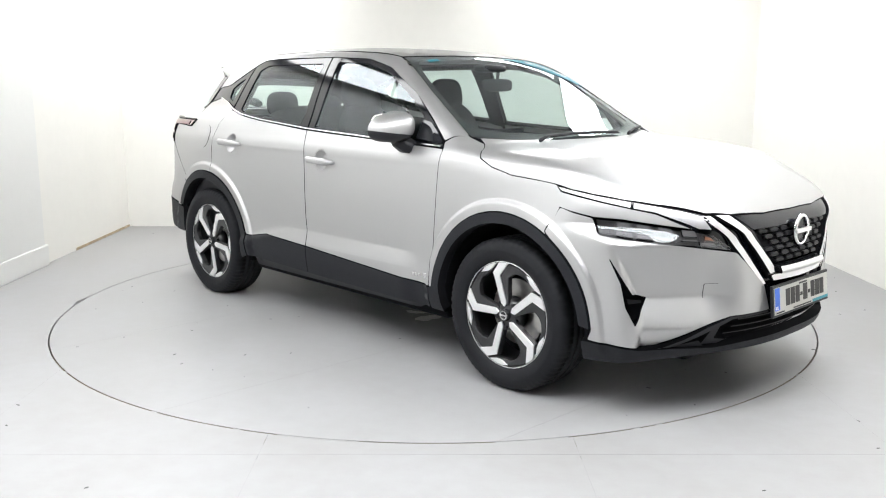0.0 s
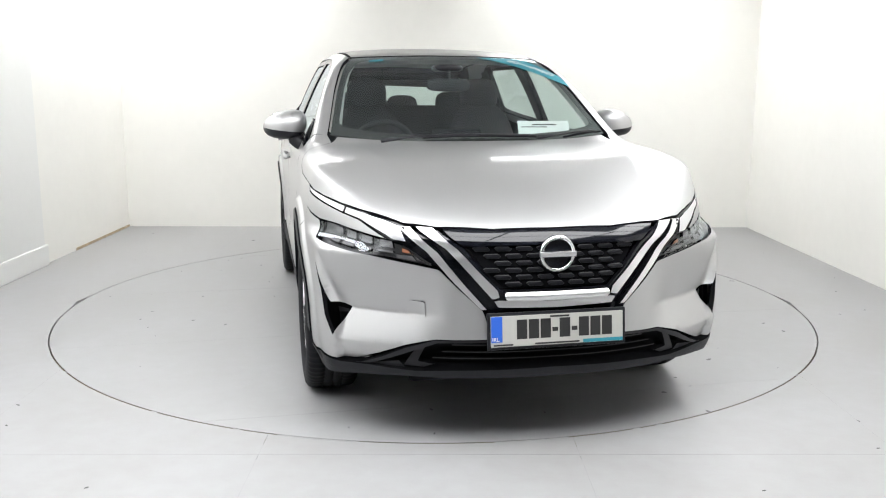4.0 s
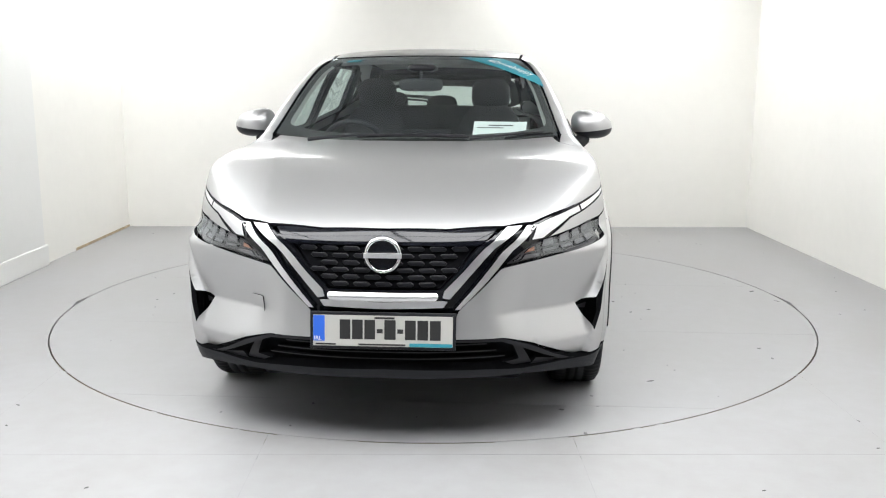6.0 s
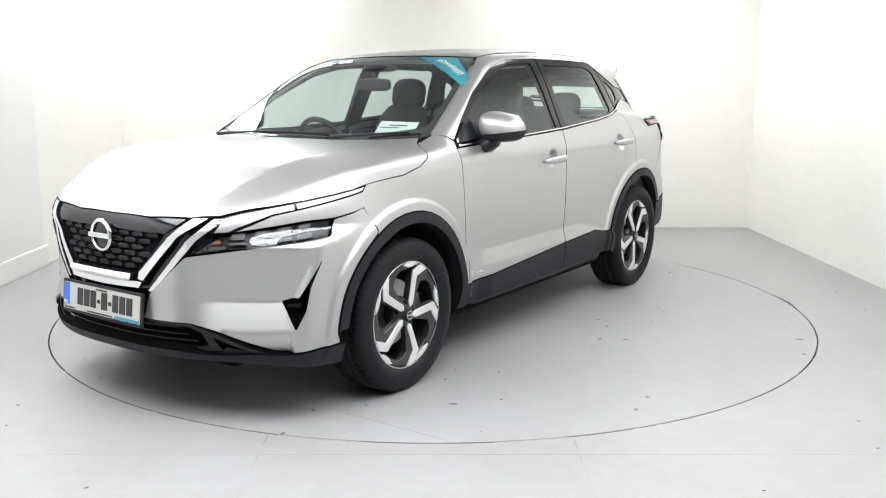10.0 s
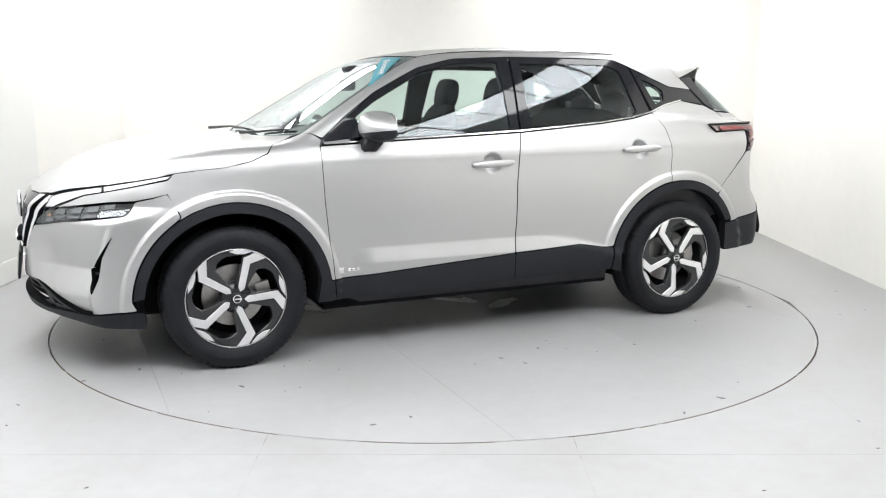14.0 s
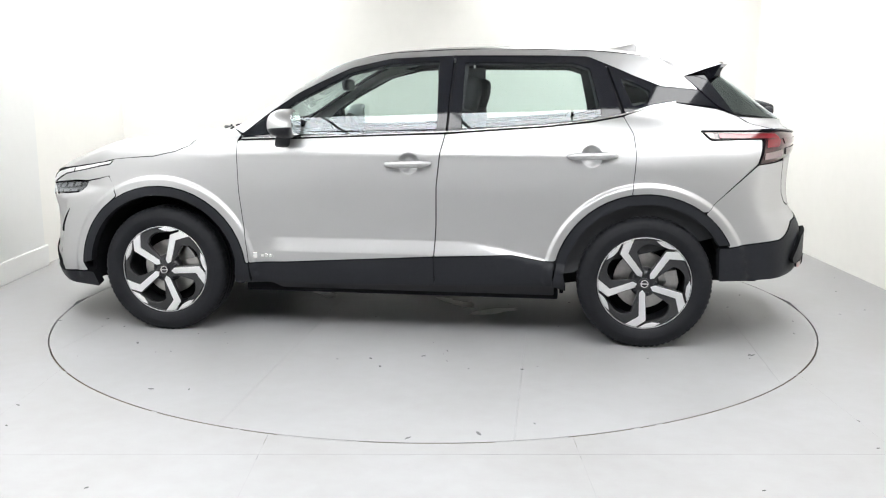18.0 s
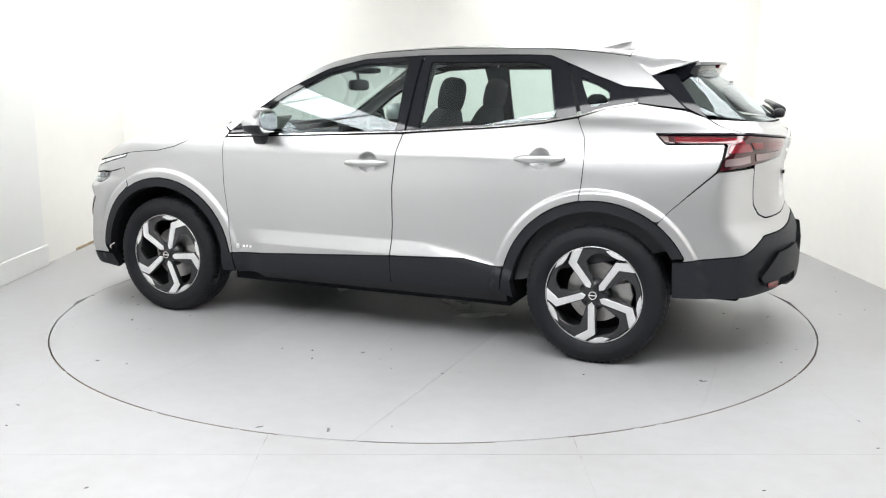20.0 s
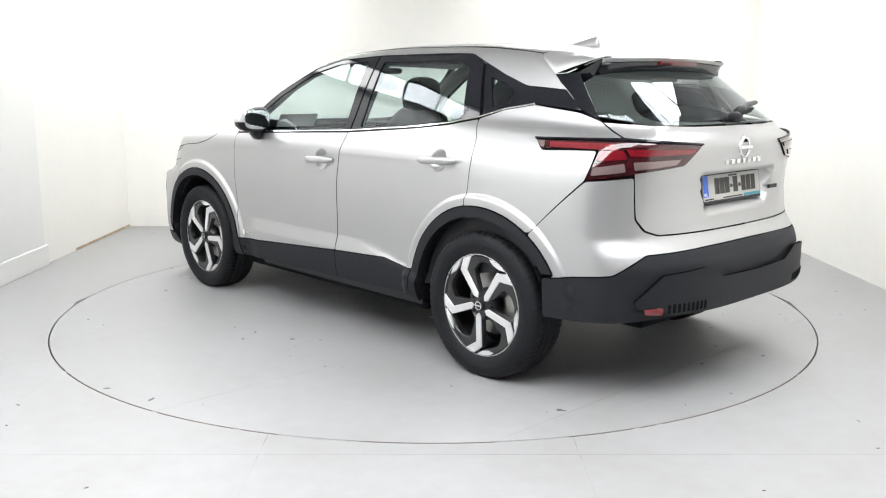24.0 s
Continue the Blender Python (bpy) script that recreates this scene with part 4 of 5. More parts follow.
    both("tail_trim", skin([(63.8, 1.152), (41.5, 1.155), (20.2, 1.131), (20.4, 1.126), (41.5, 1.149), (63.8, 1.147)], "R", off=0.014, depth=0.03, grid=0.015, rad=0.001, gap=0), GLOSS, car)
    # windows
    f1 = [(0.868, 1.090), (0.868, 1.114), (0.736, 1.218), (0.56, 1.347), (0.283, 1.480), (0.065, 1.530), (-0.285, 1.545), (-0.262, 1.135), (0.30, 1.112)]
    g1 = [(0.675, 1.120), (0.675, 1.224), (0.555, 1.308), (0.283, 1.450), (0.07, 1.501), (-0.205, 1.515), (-0.208, 1.146), (0.30, 1.123)]
    f2 = [(-0.293, 1.545), (-1.01, 1.541), (-1.10, 1.502), (-1.195, 1.230), (-1.03, 1.20), (-0.79, 1.175), (-0.27, 1.137)]
    g2 = [(-0.345, 1.160), (-0.345, 1.508), (-0.93, 1.506), (-1.02, 1.475), (-1.085, 1.235), (-1.03, 1.215), (-0.79, 1.190)]
    f3 = [(-1.11, 1.500), (-1.257, 1.442), (-1.40, 1.388), (-1.60, 1.370), (-1.71, 1.270), (-1.476, 1.298), (-1.32, 1.272), (-1.21, 1.235)]
    g3 = [(-1.182, 1.425), (-1.262, 1.398), (-1.338, 1.358), (-1.332, 1.302), (-1.25, 1.278)]
    for f, g in ((f1, g1), (f2, g2), (f3, g3)):
        fr = both("window_frame", skin(f, "S", off=-0.004, holes=[g], depth=0.03, grid=0.022, smooth_normals=glass_normals), GLOSS, car, "gloss black window frame")
        gl = both("side_window", skin(g, "S", off=-0.010, depth=0.0, gap=-0.004, grid=0.035, smooth_normals=glass_normals), WINDOW, car, "tinted side window glass")
        for w in gl:
            w.visible_shadow = False
    strip = [(0.866, 1.096), (0.30, 1.118), (-0.262, 1.142), (-0.79, 1.180), (-1.03, 1.206), (-1.19, 1.236), (-1.32, 1.277), (-1.476, 1.304), (-1.476, 1.292), (-1.32, 1.265), (-1.19, 1.224), (-1.03, 1.195), (-0.79, 1.169), (-0.262, 1.131), (0.30, 1.107), (0.866, 1.085)]
    both("chrome_sill_strip", skin(strip, "S", off=0.005, rad=0.002, grid=0.02), CHROME, car, "thin chrome window sill strip")
    ws = symT([(0.268, 0.0), (0.258, 0.3), (0.235, 0.53), (0.42, 0.602), (0.60, 0.652), (0.955, 0.724), (1.05, 0.5), (1.115, 0.25), (1.13, 0.0)])
    frit = symT([(0.340, 0.0), (0.335, 0.3), (0.325, 0.50), (0.45, 0.570), (0.60, 0.612), (0.89, 0.672), (0.975, 0.5), (1.035, 0.25), (1.05, 0.0)])
    screen = part("windscreen", skin(ws, "T", off=-0.003, grid=0.05, depth=0.0), SCREEN, car, "clear windscreen", True)
    screen.visible_shadow = False
    part("screen_border", skin(ws, "T", off=-0.007, grid=0.03, depth=0.0, holes=[frit], hole_rad=0.05), INK, screen, "black printed border of the windscreen", True)
    rgo = sym([(0, 1.209), (19, 1.210), (33.7, 1.216), (46.2, 1.246), (50.8, 1.40), (47, 1.43), (40, 1.455), (0, 1.472)])
    rw = part("rear_window", skin(rgo, "R", off=-0.003, grid=0.05, depth=0.0), PRIVACY, car, "dark tailgate window", True)
    rw.visible_shadow = False
    hole = sym([(0, 1.226), (31, 1.233), (36.0, 1.262), (36.5, 1.345), (30, 1.378), (0, 1.39)])
    part("rear_border", skin(rgo, "R", off=-0.008, grid=0.03, depth=0.0, holes=[hole], hole_rad=0.04), INK, rw, "black printed border of the rear window", True)
    both("tailgate_pillar", skin([(61.4, 1.432), (55.5, 1.352), (51.0, 1.278), (45.4, 1.228), (46.2, 1.246), (50.8, 1.40), (52, 1.440)], "R", off=0.003, grid=0.015, rad=0.002, gap=0), GLOSS, car, "gloss black tailgate pillar")


def wheel_parts(car, name, spin):
    w = new(name)
    w.parent = car
    prof = [(0.250, -0.085), (0.262, -0.105), (0.300, -0.116), (0.330, -0.112), (0.347, -0.100), (0.3545, -0.080), (0.356, -0.045), (0.350, -0.043), (0.350, -0.035), (0.356, -0.033), (0.356, -0.004),
            (0.350, -0.003), (0.350, 0.003), (0.356, 0.004), (0.356, 0.033), (0.350, 0.035), (0.350, 0.043), (0.356, 0.045), (0.3545, 0.080), (0.347, 0.100), (0.330, 0.112), (0.300, 0.117), (0.296, 0.1175), (0.262, 0.106), (0.248, 0.096), (0.240, 0.07)]
    bm = revolve(bmesh.new(), prof, 216)
    for v in bm.verts:
        r, a = math.hypot(v.co.x, v.co.z), math.atan2(v.co.z, v.co.x)
        if r > 0.345 and abs(v.co.y) > 0.04 and int(a / (2 * math.pi) * 216 + 0.5) % 3 == 0:
            v.co.x *= 0.986
            v.co.z *= 0.986
    part("tyre", bm, RUBBER, w, "black road tyre with grooved shoulders", True)
    bm = revolve(bmesh.new(), [(0.249, 0.094), (0.2425, 0.096), (0.2415, 0.085), (0.226, 0.02), (0.20, -0.06), (0.235, -0.09)], 72)
    part("rim", bm, GUN, w, "dark grey alloy rim", True)
    part("rim_lip", revolve(bmesh.new(), [(0.2470, 0.0960), (0.2455, 0.0972), (0.2440, 0.0965)], 72), ALLOY, w, "thin machined rim lip", True)
    part("brake_disc", revolve(bmesh.new(), [(0.06, 0.005), (0.155, 0.005), (0.155, -0.015), (0.06, -0.015)], 48), STEEL, w)
    part("wheel_back", revolve(bmesh.new(), [(0.001, -0.04), (0.222, -0.04), (0.225, -0.07)], 40), VOID, w)
    # caliper
    bm = prism(bmesh.new(), [(0.10, -0.05), (0.17, -0.065), (0.185, 0.0), (0.17, 0.065), (0.10, 0.05), (0.12, 0.0)], 0.045, Matrix.Rotation(radians(180), 4, "Z"))
    bm.transform(Matrix.Translation((0, 0.012, 0)) @ Matrix.Rotation(radians(90), 4, "X"))
    part("brake_caliper", bm, STEEL, w)
    face = Matrix.Translation((0, 0.083, 0)) @ Matrix.Rotation(radians(90), 4, "X") @ Matrix.Diagonal((-1, 1, -1, 1))
    for k in range(5):
        a = Matrix.Rotation(radians(spin + 72 * k), 4, "Z")
        spoke = [(0.038, 0.005), (0.050, 0.026), (0.118, 0.055), (0.185, 0.084), (0.2365, 0.050), (0.2405, 0.022), (0.2412, -0.006), (0.178, 0.042), (0.059, -0.005)]
        dark = [(0.050, -0.014), (0.120, -0.008), (0.174, -0.006), (0.194, -0.035), (0.199, -0.062), (0.184, -0.134), (0.206, -0.130), (0.226, -0.075), (0.2385, -0.020), (0.2385, 0.046), (0.187, 0.088), (0.050, 0.031), (0.036, 0.006)]
        wedge = [(0.2335, 0.066), (0.203, 0.091), (0.183, 0.121), (0.172, 0.160), (0.200, 0.138), (0.222, 0.100)]
        web = [(0.232, 0.062), (0.198, 0.088), (0.176, 0.118), (0.150, 0.148), (0.140, 0.180), (0.170, 0.170), (0.200, 0.140), (0.222, 0.102)]
        part("spoke_shoulder", prism(bmesh.new(), dark, 0.03, Matrix.Translation((0, -0.006, 0)) @ face @ a, 0.003), GUN, w, "dark grey spoke flank")
        part("spoke", prism(bmesh.new(), spoke, 0.03, face @ a, 0.0012), ALLOY, w, "machined bright alloy spoke")
        part("rim_web", prism(bmesh.new(), web, 0.03, Matrix.Translation((0, -0.010, 0)) @ face @ a, 0.003), GUN, w, "dark grey rim web")
        part("rim_wedge", prism(bmesh.new(), wedge, 0.03, Matrix.Translation((0, -0.002, 0)) @ face @ a, 0.0012), ALLOY, w, "machined bright rim wedge")
        bx, by = 0.060 * math.cos(radians(spin + 36 + 72 * k)), 0.060 * math.sin(radians(spin + 36 + 72 * k))
        n = prism(bmesh.new(), [(0.011 * math.cos(math.pi * j / 3), 0.011 * math.sin(math.pi * j / 3)) for j in range(6)], 0.03, Matrix.Translation((-bx, 0.078, by)) @ Matrix.Rotation(radians(90), 4, "X"), 0.002)
        part("wheel_nut", n, SATIN, w)
    part("hub", revolve(bmesh.new(), [(0.001, 0.090), (0.040, 0.090), (0.060, 0.082), (0.078, 0.070), (0.080, 0.03)], 40), GUN, w, "dark hub", True)
    part("centre_cap", revolve(bmesh.new(), [(0.001, 0.107), (0.024, 0.107), (0.028, 0.103), (0.029, 0.090)], 32), SATIN, w, "", True)
    b = revolve(bmesh.new(), [(0.0165, 0.106), (0.0165, 0.109), (0.021, 0.109), (0.021, 0.106)], 32)
    box(b, (-0.022, 0.107, -0.003), (0.022, 0.1095, 0.003))
    part("cap_emblem", b, CHROME, w)
    return w


def wheels(car):
    for name, x, s, spin in (("front_wheel", WB, 1, -90), ("front_wheel", WB, -1, -56), ("rear_wheel", -WB, 1, -110), ("rear_wheel", -WB, -1, -100)):
        w = wheel_parts(car, name, spin)
        w.matrix_basis = pose(x, 0.782 * s, 0.352, 0, 0, 0 if s > 0 else 180)


def underside(car):
    bm = bmesh.new()
    box(bm, (-0.88, -0.80, 0.23), (0.88, 0.80, 0.29), 0.01)
    box(bm, (0.88, -0.52, 0.22), (2.05, 0.52, 0.60), 0.02)
    box(bm, (-2.0, -0.52, 0.30), (-0.88, 0.52, 0.62), 0.02)
    box(bm, (1.80, -0.60, 0.255), (2.06, 0.60, 0.32), 0.02)
    box(bm, (-2.02, -0.70, 0.36), (-1.80, 0.70, 0.50), 0.02)
    part("floor_pan", bm, VOID, car, "dark underbody floor pan")
    for x in (WB, -WB):
        for s in (1, -1):
            b = revolve(bmesh.new(), [(0.45, -0.17), (0.45, 0.07), (0.43, 0.075), (0.43, -0.17), (0.001, -0.17)], 40)
            bmesh.ops.delete(b, geom=[v for v in b.verts if v.co.z < (0.04 if x < 0 and v.co.x < 0 else -0.13)], context="VERTS")
            b.transform(Matrix.Translation((x, 0.775 * s, AX)) @ Matrix.Diagonal((1, s, 1, 1)))
            part("wheel_arch_liner", b, VOID, car, "black wheel-arch liner")


paintwork(CAR)
trims(CAR)
wheels(CAR)
underside(CAR)


def skewed_ball(bm, centre, radii, power=2.6, nu=28, nv=18, shape=None):
    """A rounded box-like ball, which shape() may bend."""
    b = bmesh.new()
    bmesh.ops.create_uvsphere(b, u_segments=nu, v_segments=nv, radius=1)
    for v in b.verts:
        s = (abs(v.co.x) ** power + abs(v.co.y) ** power + abs(v.co.z) ** power) ** (1 / power)
        q = v.co / s
        q = Vector((q.x * radii[0], q.y * radii[1], q.z * radii[2]))
        if shape:
            q = shape(q)
        v.co = q + Vector(centre)
    return join(bm, b)


def split_by(bm, co, no):
    """Two halves of a mesh, cut by a plane."""
    up, low = bm.copy(), bm.copy()
    bmesh.ops.bisect_plane(up, geom=up.verts[:] + up.edges[:] + up.faces[:], plane_co=co, plane_no=no, clear_inner=True)
    bmesh.ops.bisect_plane(low, geom=low.verts[:] + low.edges[:] + low.faces[:], plane_co=co, plane_no=no, clear_outer=True)
    bm.free()
    return up, low


def door_mirrors(car):
    def bend(q):
        t = (q.y + 0.12) / 0.24
        q.z *= 1.0 - 0.30 * max(0, t) ** 1.5
        q.x -= 0.05 * t * t
        q.z += 0.012 - 0.03 * t
        if q.x < -0.045:
            q.x = -0.045 + (q.x + 0.045) * 0.25
        return q
    for s in (1, -1):
        m = new("door_mirror")
        m.parent = car
        m["label"] = "silver door mirror with a black lower half"
        flip = Matrix.Diagonal((1, s, 1, 1))
        bm = skewed_ball(bmesh.new(), (0.60, 0.925, 1.178), (0.105, 0.112, 0.082), 2.5, shape=bend)
        cap, low = split_by(bm, Vector((0.60, 0.925, 1.150)), Vector((0.05, -0.10, 1)))
        for nm, b, mt in (("cap", cap, PAINT), ("lower_shell", low, SATIN)):
            b.transform(flip)
            if s < 0:
                bmesh.ops.reverse_faces(b, faces=b.faces[:])
            part(nm, b, mt, m, "", True)
        g = skewed_ball(bmesh.new(), (0.536, 0.915, 1.180), (0.004, 0.088, 0.062), 3.5, 20, 12)
        g.transform(flip)
        part("mirror_glass", g, MIRROR, m, "mirror glass", True)
        arm = loft(bmesh.new(), [[(0.70, 0.820, 1.035), (0.60, 0.820, 1.035), (0.60, 0.80, 1.095), (0.69, 0.80, 1.095)],
                                 [(0.67, 0.870, 1.050), (0.59, 0.870, 1.050), (0.585, 0.845, 1.118), (0.67, 0.845, 1.118)],
                                 [(0.65, 0.915, 1.090), (0.57, 0.915, 1.090), (0.565, 0.885, 1.150), (0.655, 0.885, 1.150)]])
        bmesh.ops.bevel(arm, geom=arm.edges[:], offset=0.008, segments=2, affect="EDGES")
        arm.transform(flip)
        part("mirror_arm", arm, SATIN, m, "black mirror arm", True)
    both("mirror_sail", skin([(0.862, 1.100), (0.862, 1.116), (0.74, 1.205), (0.67, 1.215), (0.67, 1.118)], "S", off=0.004, depth=0.02), GLOSS, car, "gloss black mirror sail panel")


def spoiler_and_fin(car):
    bm = bmesh.new()
    nx, ny = 14, 30
    top, bot = [], []
    grid = []
    for i in range(nx + 1):
        for j in range(ny + 1):
            v = -1 + 2 * j / ny
            y = v * (0.535 - 0.018 * i / nx)
            xe = -1.815 + 0.30 * abs(y) ** 2.3
            x0 = -1.366 - 0.042 * v * v
            grid.append((x0 + (xe - x0) * i / nx, y, abs(v)))
    zs = lay([g[:2] for g in grid], "T")[:, 2]
    for i in range(nx + 1):
        a, b = [], []
        for j in range(ny + 1):
            x, y, v = grid[i * (ny + 1) + j]
            z = float(roof_x(x)) - 0.075 * y * y - 0.004
            k = float(step(np.array((x + 1.62) / 0.12)))
            z += (zs[i * (ny + 1) + j] + 0.0015 - z) * k
            th = 0.012 + 0.035 * math.sin(math.pi * min(1, i / nx * 0.98))
            a.append(bm.verts.new((x, y, z)))
            b.append(bm.verts.new((x + 0.01, y * 0.985, z - th)))
        top.append(a)
        bot.append(b)
    for i in range(nx):
        for j in range(ny):
            bm.faces.new((top[i][j], top[i + 1][j], top[i + 1][j + 1], top[i][j + 1]))
            bm.faces.new((bot[i][j], bot[i][j + 1], bot[i + 1][j + 1], bot[i + 1][j]))
    for j in range(ny):
        bm.faces.new((top[nx][j], bot[nx][j], bot[nx][j + 1], top[nx][j + 1]))
        bm.faces.new((top[0][j], top[0][j + 1], bot[0][j + 1], bot[0][j]))
    for i in range(nx):
        bm.faces.new((top[i][0], bot[i][0], bot[i + 1][0], top[i + 1][0]))
        bm.faces.new((top[i][ny], top[i + 1][ny], bot[i + 1][ny], bot[i][ny]))
    bmesh.ops.recalc_face_normals(bm, faces=bm.faces[:])
    bm.normal_update()
    for f in bm.faces:
        if f.normal.z < -0.75:
            f.material_index = 1
    sp = part("roof_spoiler", bm, PAINT, car, "silver roof spoiler over the rear window", True)
    sp.data.set_sharp_from_angle(angle=radians(40))
    rings = []
    for j in range(17):
        y = -0.16 + 0.32 * j / 16
        xe = -1.815 + 0.30 * abs(y) ** 2.3
        z = float(roof_x(xe)) - 0.075 * y * y
        rings.append([(xe + 0.004, y, z - 0.0165), (xe + 0.03, y, z - 0.0165), (xe + 0.03, y, z - 0.036), (xe + 0.013, y, z - 0.036)])
    part("brake_light", loft(bmesh.new(), rings), REDLENS, sp, "high red brake light strip")
    # silver side skirts and black end plates
    low = [(-1.405, 0.545, 1.520), (-1.425, 0.562, 1.502), (-1.475, 0.580, 1.467), (-1.525, 0.590, 1.437), (-1.60, 0.573, 1.463), (-1.68, 0.546, 1.490), (-1.738, 0.519, 1.509)]
    for s in (1, -1):
        b = bmesh.new()
        rows = []
        for x, y, z in low:
            yt = 0.530 - 0.012 * max(0.0, (-1.45 - x) / 0.29)
            zb = float(lay([(x, yt)], "T")[0][2])
            k = float(step(np.array((x + 1.62) / 0.12)))
            zt = float(roof_x(x)) - 0.075 * yt * yt - 0.004
            zt += (zb + 0.0015 - zt) * k
            row = []
            for q in range(6):
                f = q / 5
                bulge = 0.012 * math.sin(math.pi * f) * min(1, (zt - z) / 0.05)
                row.append(b.verts.new((x, s * (yt + (y - yt) * f + bulge), zt + (z - zt) * f + bulge * 0.6)))
            row.append(b.verts.new((x, s * (y - 0.07), z + 0.004)))
            rows.append(row)
        for r0, r1 in zip(rows, rows[1:]):
            for q in range(6):
                f = b.faces.new((r0[q], r0[q + 1], r1[q + 1], r1[q]))
                f.material_index = 1 if q == 5 else 0
        bmesh.ops.recalc_face_normals(b, faces=b.faces[:])
        sk = part("spoiler_skirt", b, PAINT, sp, "silver side of the spoiler", True)
        sk.data.set_sharp_from_angle(angle=radians(50))
        b = prism(bmesh.new(), [(-1.530, 1.437), (-1.600, 1.461), (-1.733, 1.505), (-1.722, 1.484), (-1.690, 1.424), (-1.655, 1.402), (-1.600, 1.395)], 0.05, Matrix.Translation((0, 0.494 * s, 0)) @ Matrix.Rotation(radians(90), 4, "X"), 0.004)
        part("spoiler_end_plate", b, GLOSS, sp, "gloss black spoiler end plate")
    # underside shelf above the glass
    b = bmesh.new()
    rings = []
    for j in range(25):
        y = -0.505 + 1.01 * j / 24
        xe = -1.803 + 0.30 * abs(y) ** 2.3
        z = float(roof_x(xe)) - 0.075 * y * y
        drop = 0.035 + 0.05 * max(0, abs(y) - 0.25) / 0.25
        rings.append([(-1.56, y, 1.48), (xe, y, z - 0.015), (xe + 0.016, y, z - 0.048), (-1.72, y, 1.455 - drop), (-1.60, y, 1.43)])
    part("spoiler_shelf", loft(b, rings), GLOSS, sp, "gloss black shelf under the spoiler", True)
    rings = []
    for i in range(15):
        t = i / 14
        x = -1.10 - 0.215 * t
        h = 0.042 * t ** 1.1 * (1.0 if t < 0.93 else 1.0 - (t - 0.93) * 4)
        w = 0.022 * math.sin(math.pi * min(1, t * 0.62 + 0.16)) + 0.004
        zb = 1.568
        rings.append([(x, w, zb), (x, w * 0.8, zb + 0.02 + h * 0.3), (x, w * 0.35, zb + 0.024 + h * 0.85), (x, 0, zb + 0.026 + h), (x, -w * 0.35, zb + 0.024 + h * 0.85), (x, -w * 0.8, zb + 0.02 + h * 0.3), (x, -w, zb)])
    part("shark_fin_aerial", loft(bmesh.new(), rings), PAINT, car, "silver shark-fin aerial", True)


def emblem(car, x, z, r, face):
    """Ring with a bar across; the lettering is left as a plain bar."""
    e = new("emblem")
    e.parent = car
    e["label"] = "chrome ring emblem with a plain bar across"
    b = bmesh.new()
    n = 48
    rings = []
    for i in range(n + 1):
        a = 2 * math.pi * i / n
        c, s = math.cos(a), math.sin(a)
        rings.append([(face * 0.012, c * r * 0.94, s * r * 0.94), (face * 0.016, c * r * 0.86, s * r * 0.84), (face * 0.004, c * r * 0.76, s * r * 0.76), (0, c * r, s * r), (face * 0.008, c * r, s * r)])
    loft(b, rings, caps=False)
    bmesh.ops.remove_doubles(b, verts=b.verts[:], dist=1e-5)
    part("ring", b, CHROME, e, "", True)
    b = box(bmesh.new(), (-0.001, -r * 1.0, -r * 0.13), (0.001, r * 1.0, r * 0.13), 0.0005)
    b.transform(Matrix.Translation((face * 0.014, 0, 0)) @ Matrix.Diagonal((7, 1, 1, 1)))
    part("bar", b, ALLOY, e)
    b = revolve(bmesh.new(), [(0.001, 0.0), (r * 0.78, 0.0)], 36)
    b.transform(Matrix.Translation((face * 0.002, 0, 0)) @ Matrix.Rotation(radians(90), 4, "Z"))
    part("backing", b, GLOSS, e)
    e.matrix_basis = Matrix.Translation((x, 0, z))
    return e


def number_plate(car, name, x, z, face, w=0.52, h=0.115):
    p = new(name)
    p.parent = car
    p["label"] = "white number plate with a blue band and plain dark bars"
    fr = bmesh.new()
    box(fr, (-0.008, -w / 2 - 0.012, -h / 2 - 0.012), (0.004, w / 2 + 0.012, h / 2 + 0.012), 0.003)
    part("plate_frame", fr, SATIN, p, "black plate holder")
    part("plate_board", box(bmesh.new(), (0.002, -w / 2, -h / 2), (0.008, w / 2, h / 2), 0.001), PLATE, p)
    part("blue_band", box(bmesh.new(), (0.006, -w / 2 + 0.001, -h / 2 + 0.018), (0.0088, -w / 2 + 0.044, h / 2 - 0.001)), BLUE, p)
    y = -w / 2 + 0.100
    for k, wd in enumerate((0.040, 0.040, 0.040, 0.022, 0.042, 0.022, 0.040, 0.040, 0.040)):
        lo, hi = (-0.008, 0.008) if wd < 0.03 else (-0.031, 0.042)
        part("dark_bar", box(bmesh.new(), (0.006, y, lo), (0.0092, y + wd, hi), 0.0006), INK, p)
        y += wd + 0.0062
    part("small_bar", box(bmesh.new(), (0.006, -0.03, h / 2 - 0.012), (0.0090, 0.045, h / 2 - 0.005)), INK, p)
    part("small_bar", box(bmesh.new(), (0.006, -w / 2 + 0.01, -h / 2 + 0.004), (0.0090, -w / 2 + 0.085, -h / 2 + 0.010)), INK, p)
    part("small_bar", box(bmesh.new(), (0.006, -0.09, -h / 2 + 0.004), (0.0090, 0.085, -h / 2 + 0.010)), INK, p)
    part("teal_strip", box(bmesh.new(), (0.006, 0.10, -h / 2 + 0.001), (0.0089, w / 2 - 0.001, -h / 2 + 0.014)), TEAL, p)
    words("country_code", "IRL", 0.021, WHITE, p, pose(0.0093, -w / 2 + 0.004, -h / 2 + 0.022, 90, 0, 90), 0.0006)
    tilt = -6 if face > 0 else -9
    p.matrix_basis = pose(x, 0, z, 0, tilt, 0) if face > 0 else pose(x, 0, z, 0, 0, 180) @ pose(0, 0, 0, 0, tilt, 0)
    return p


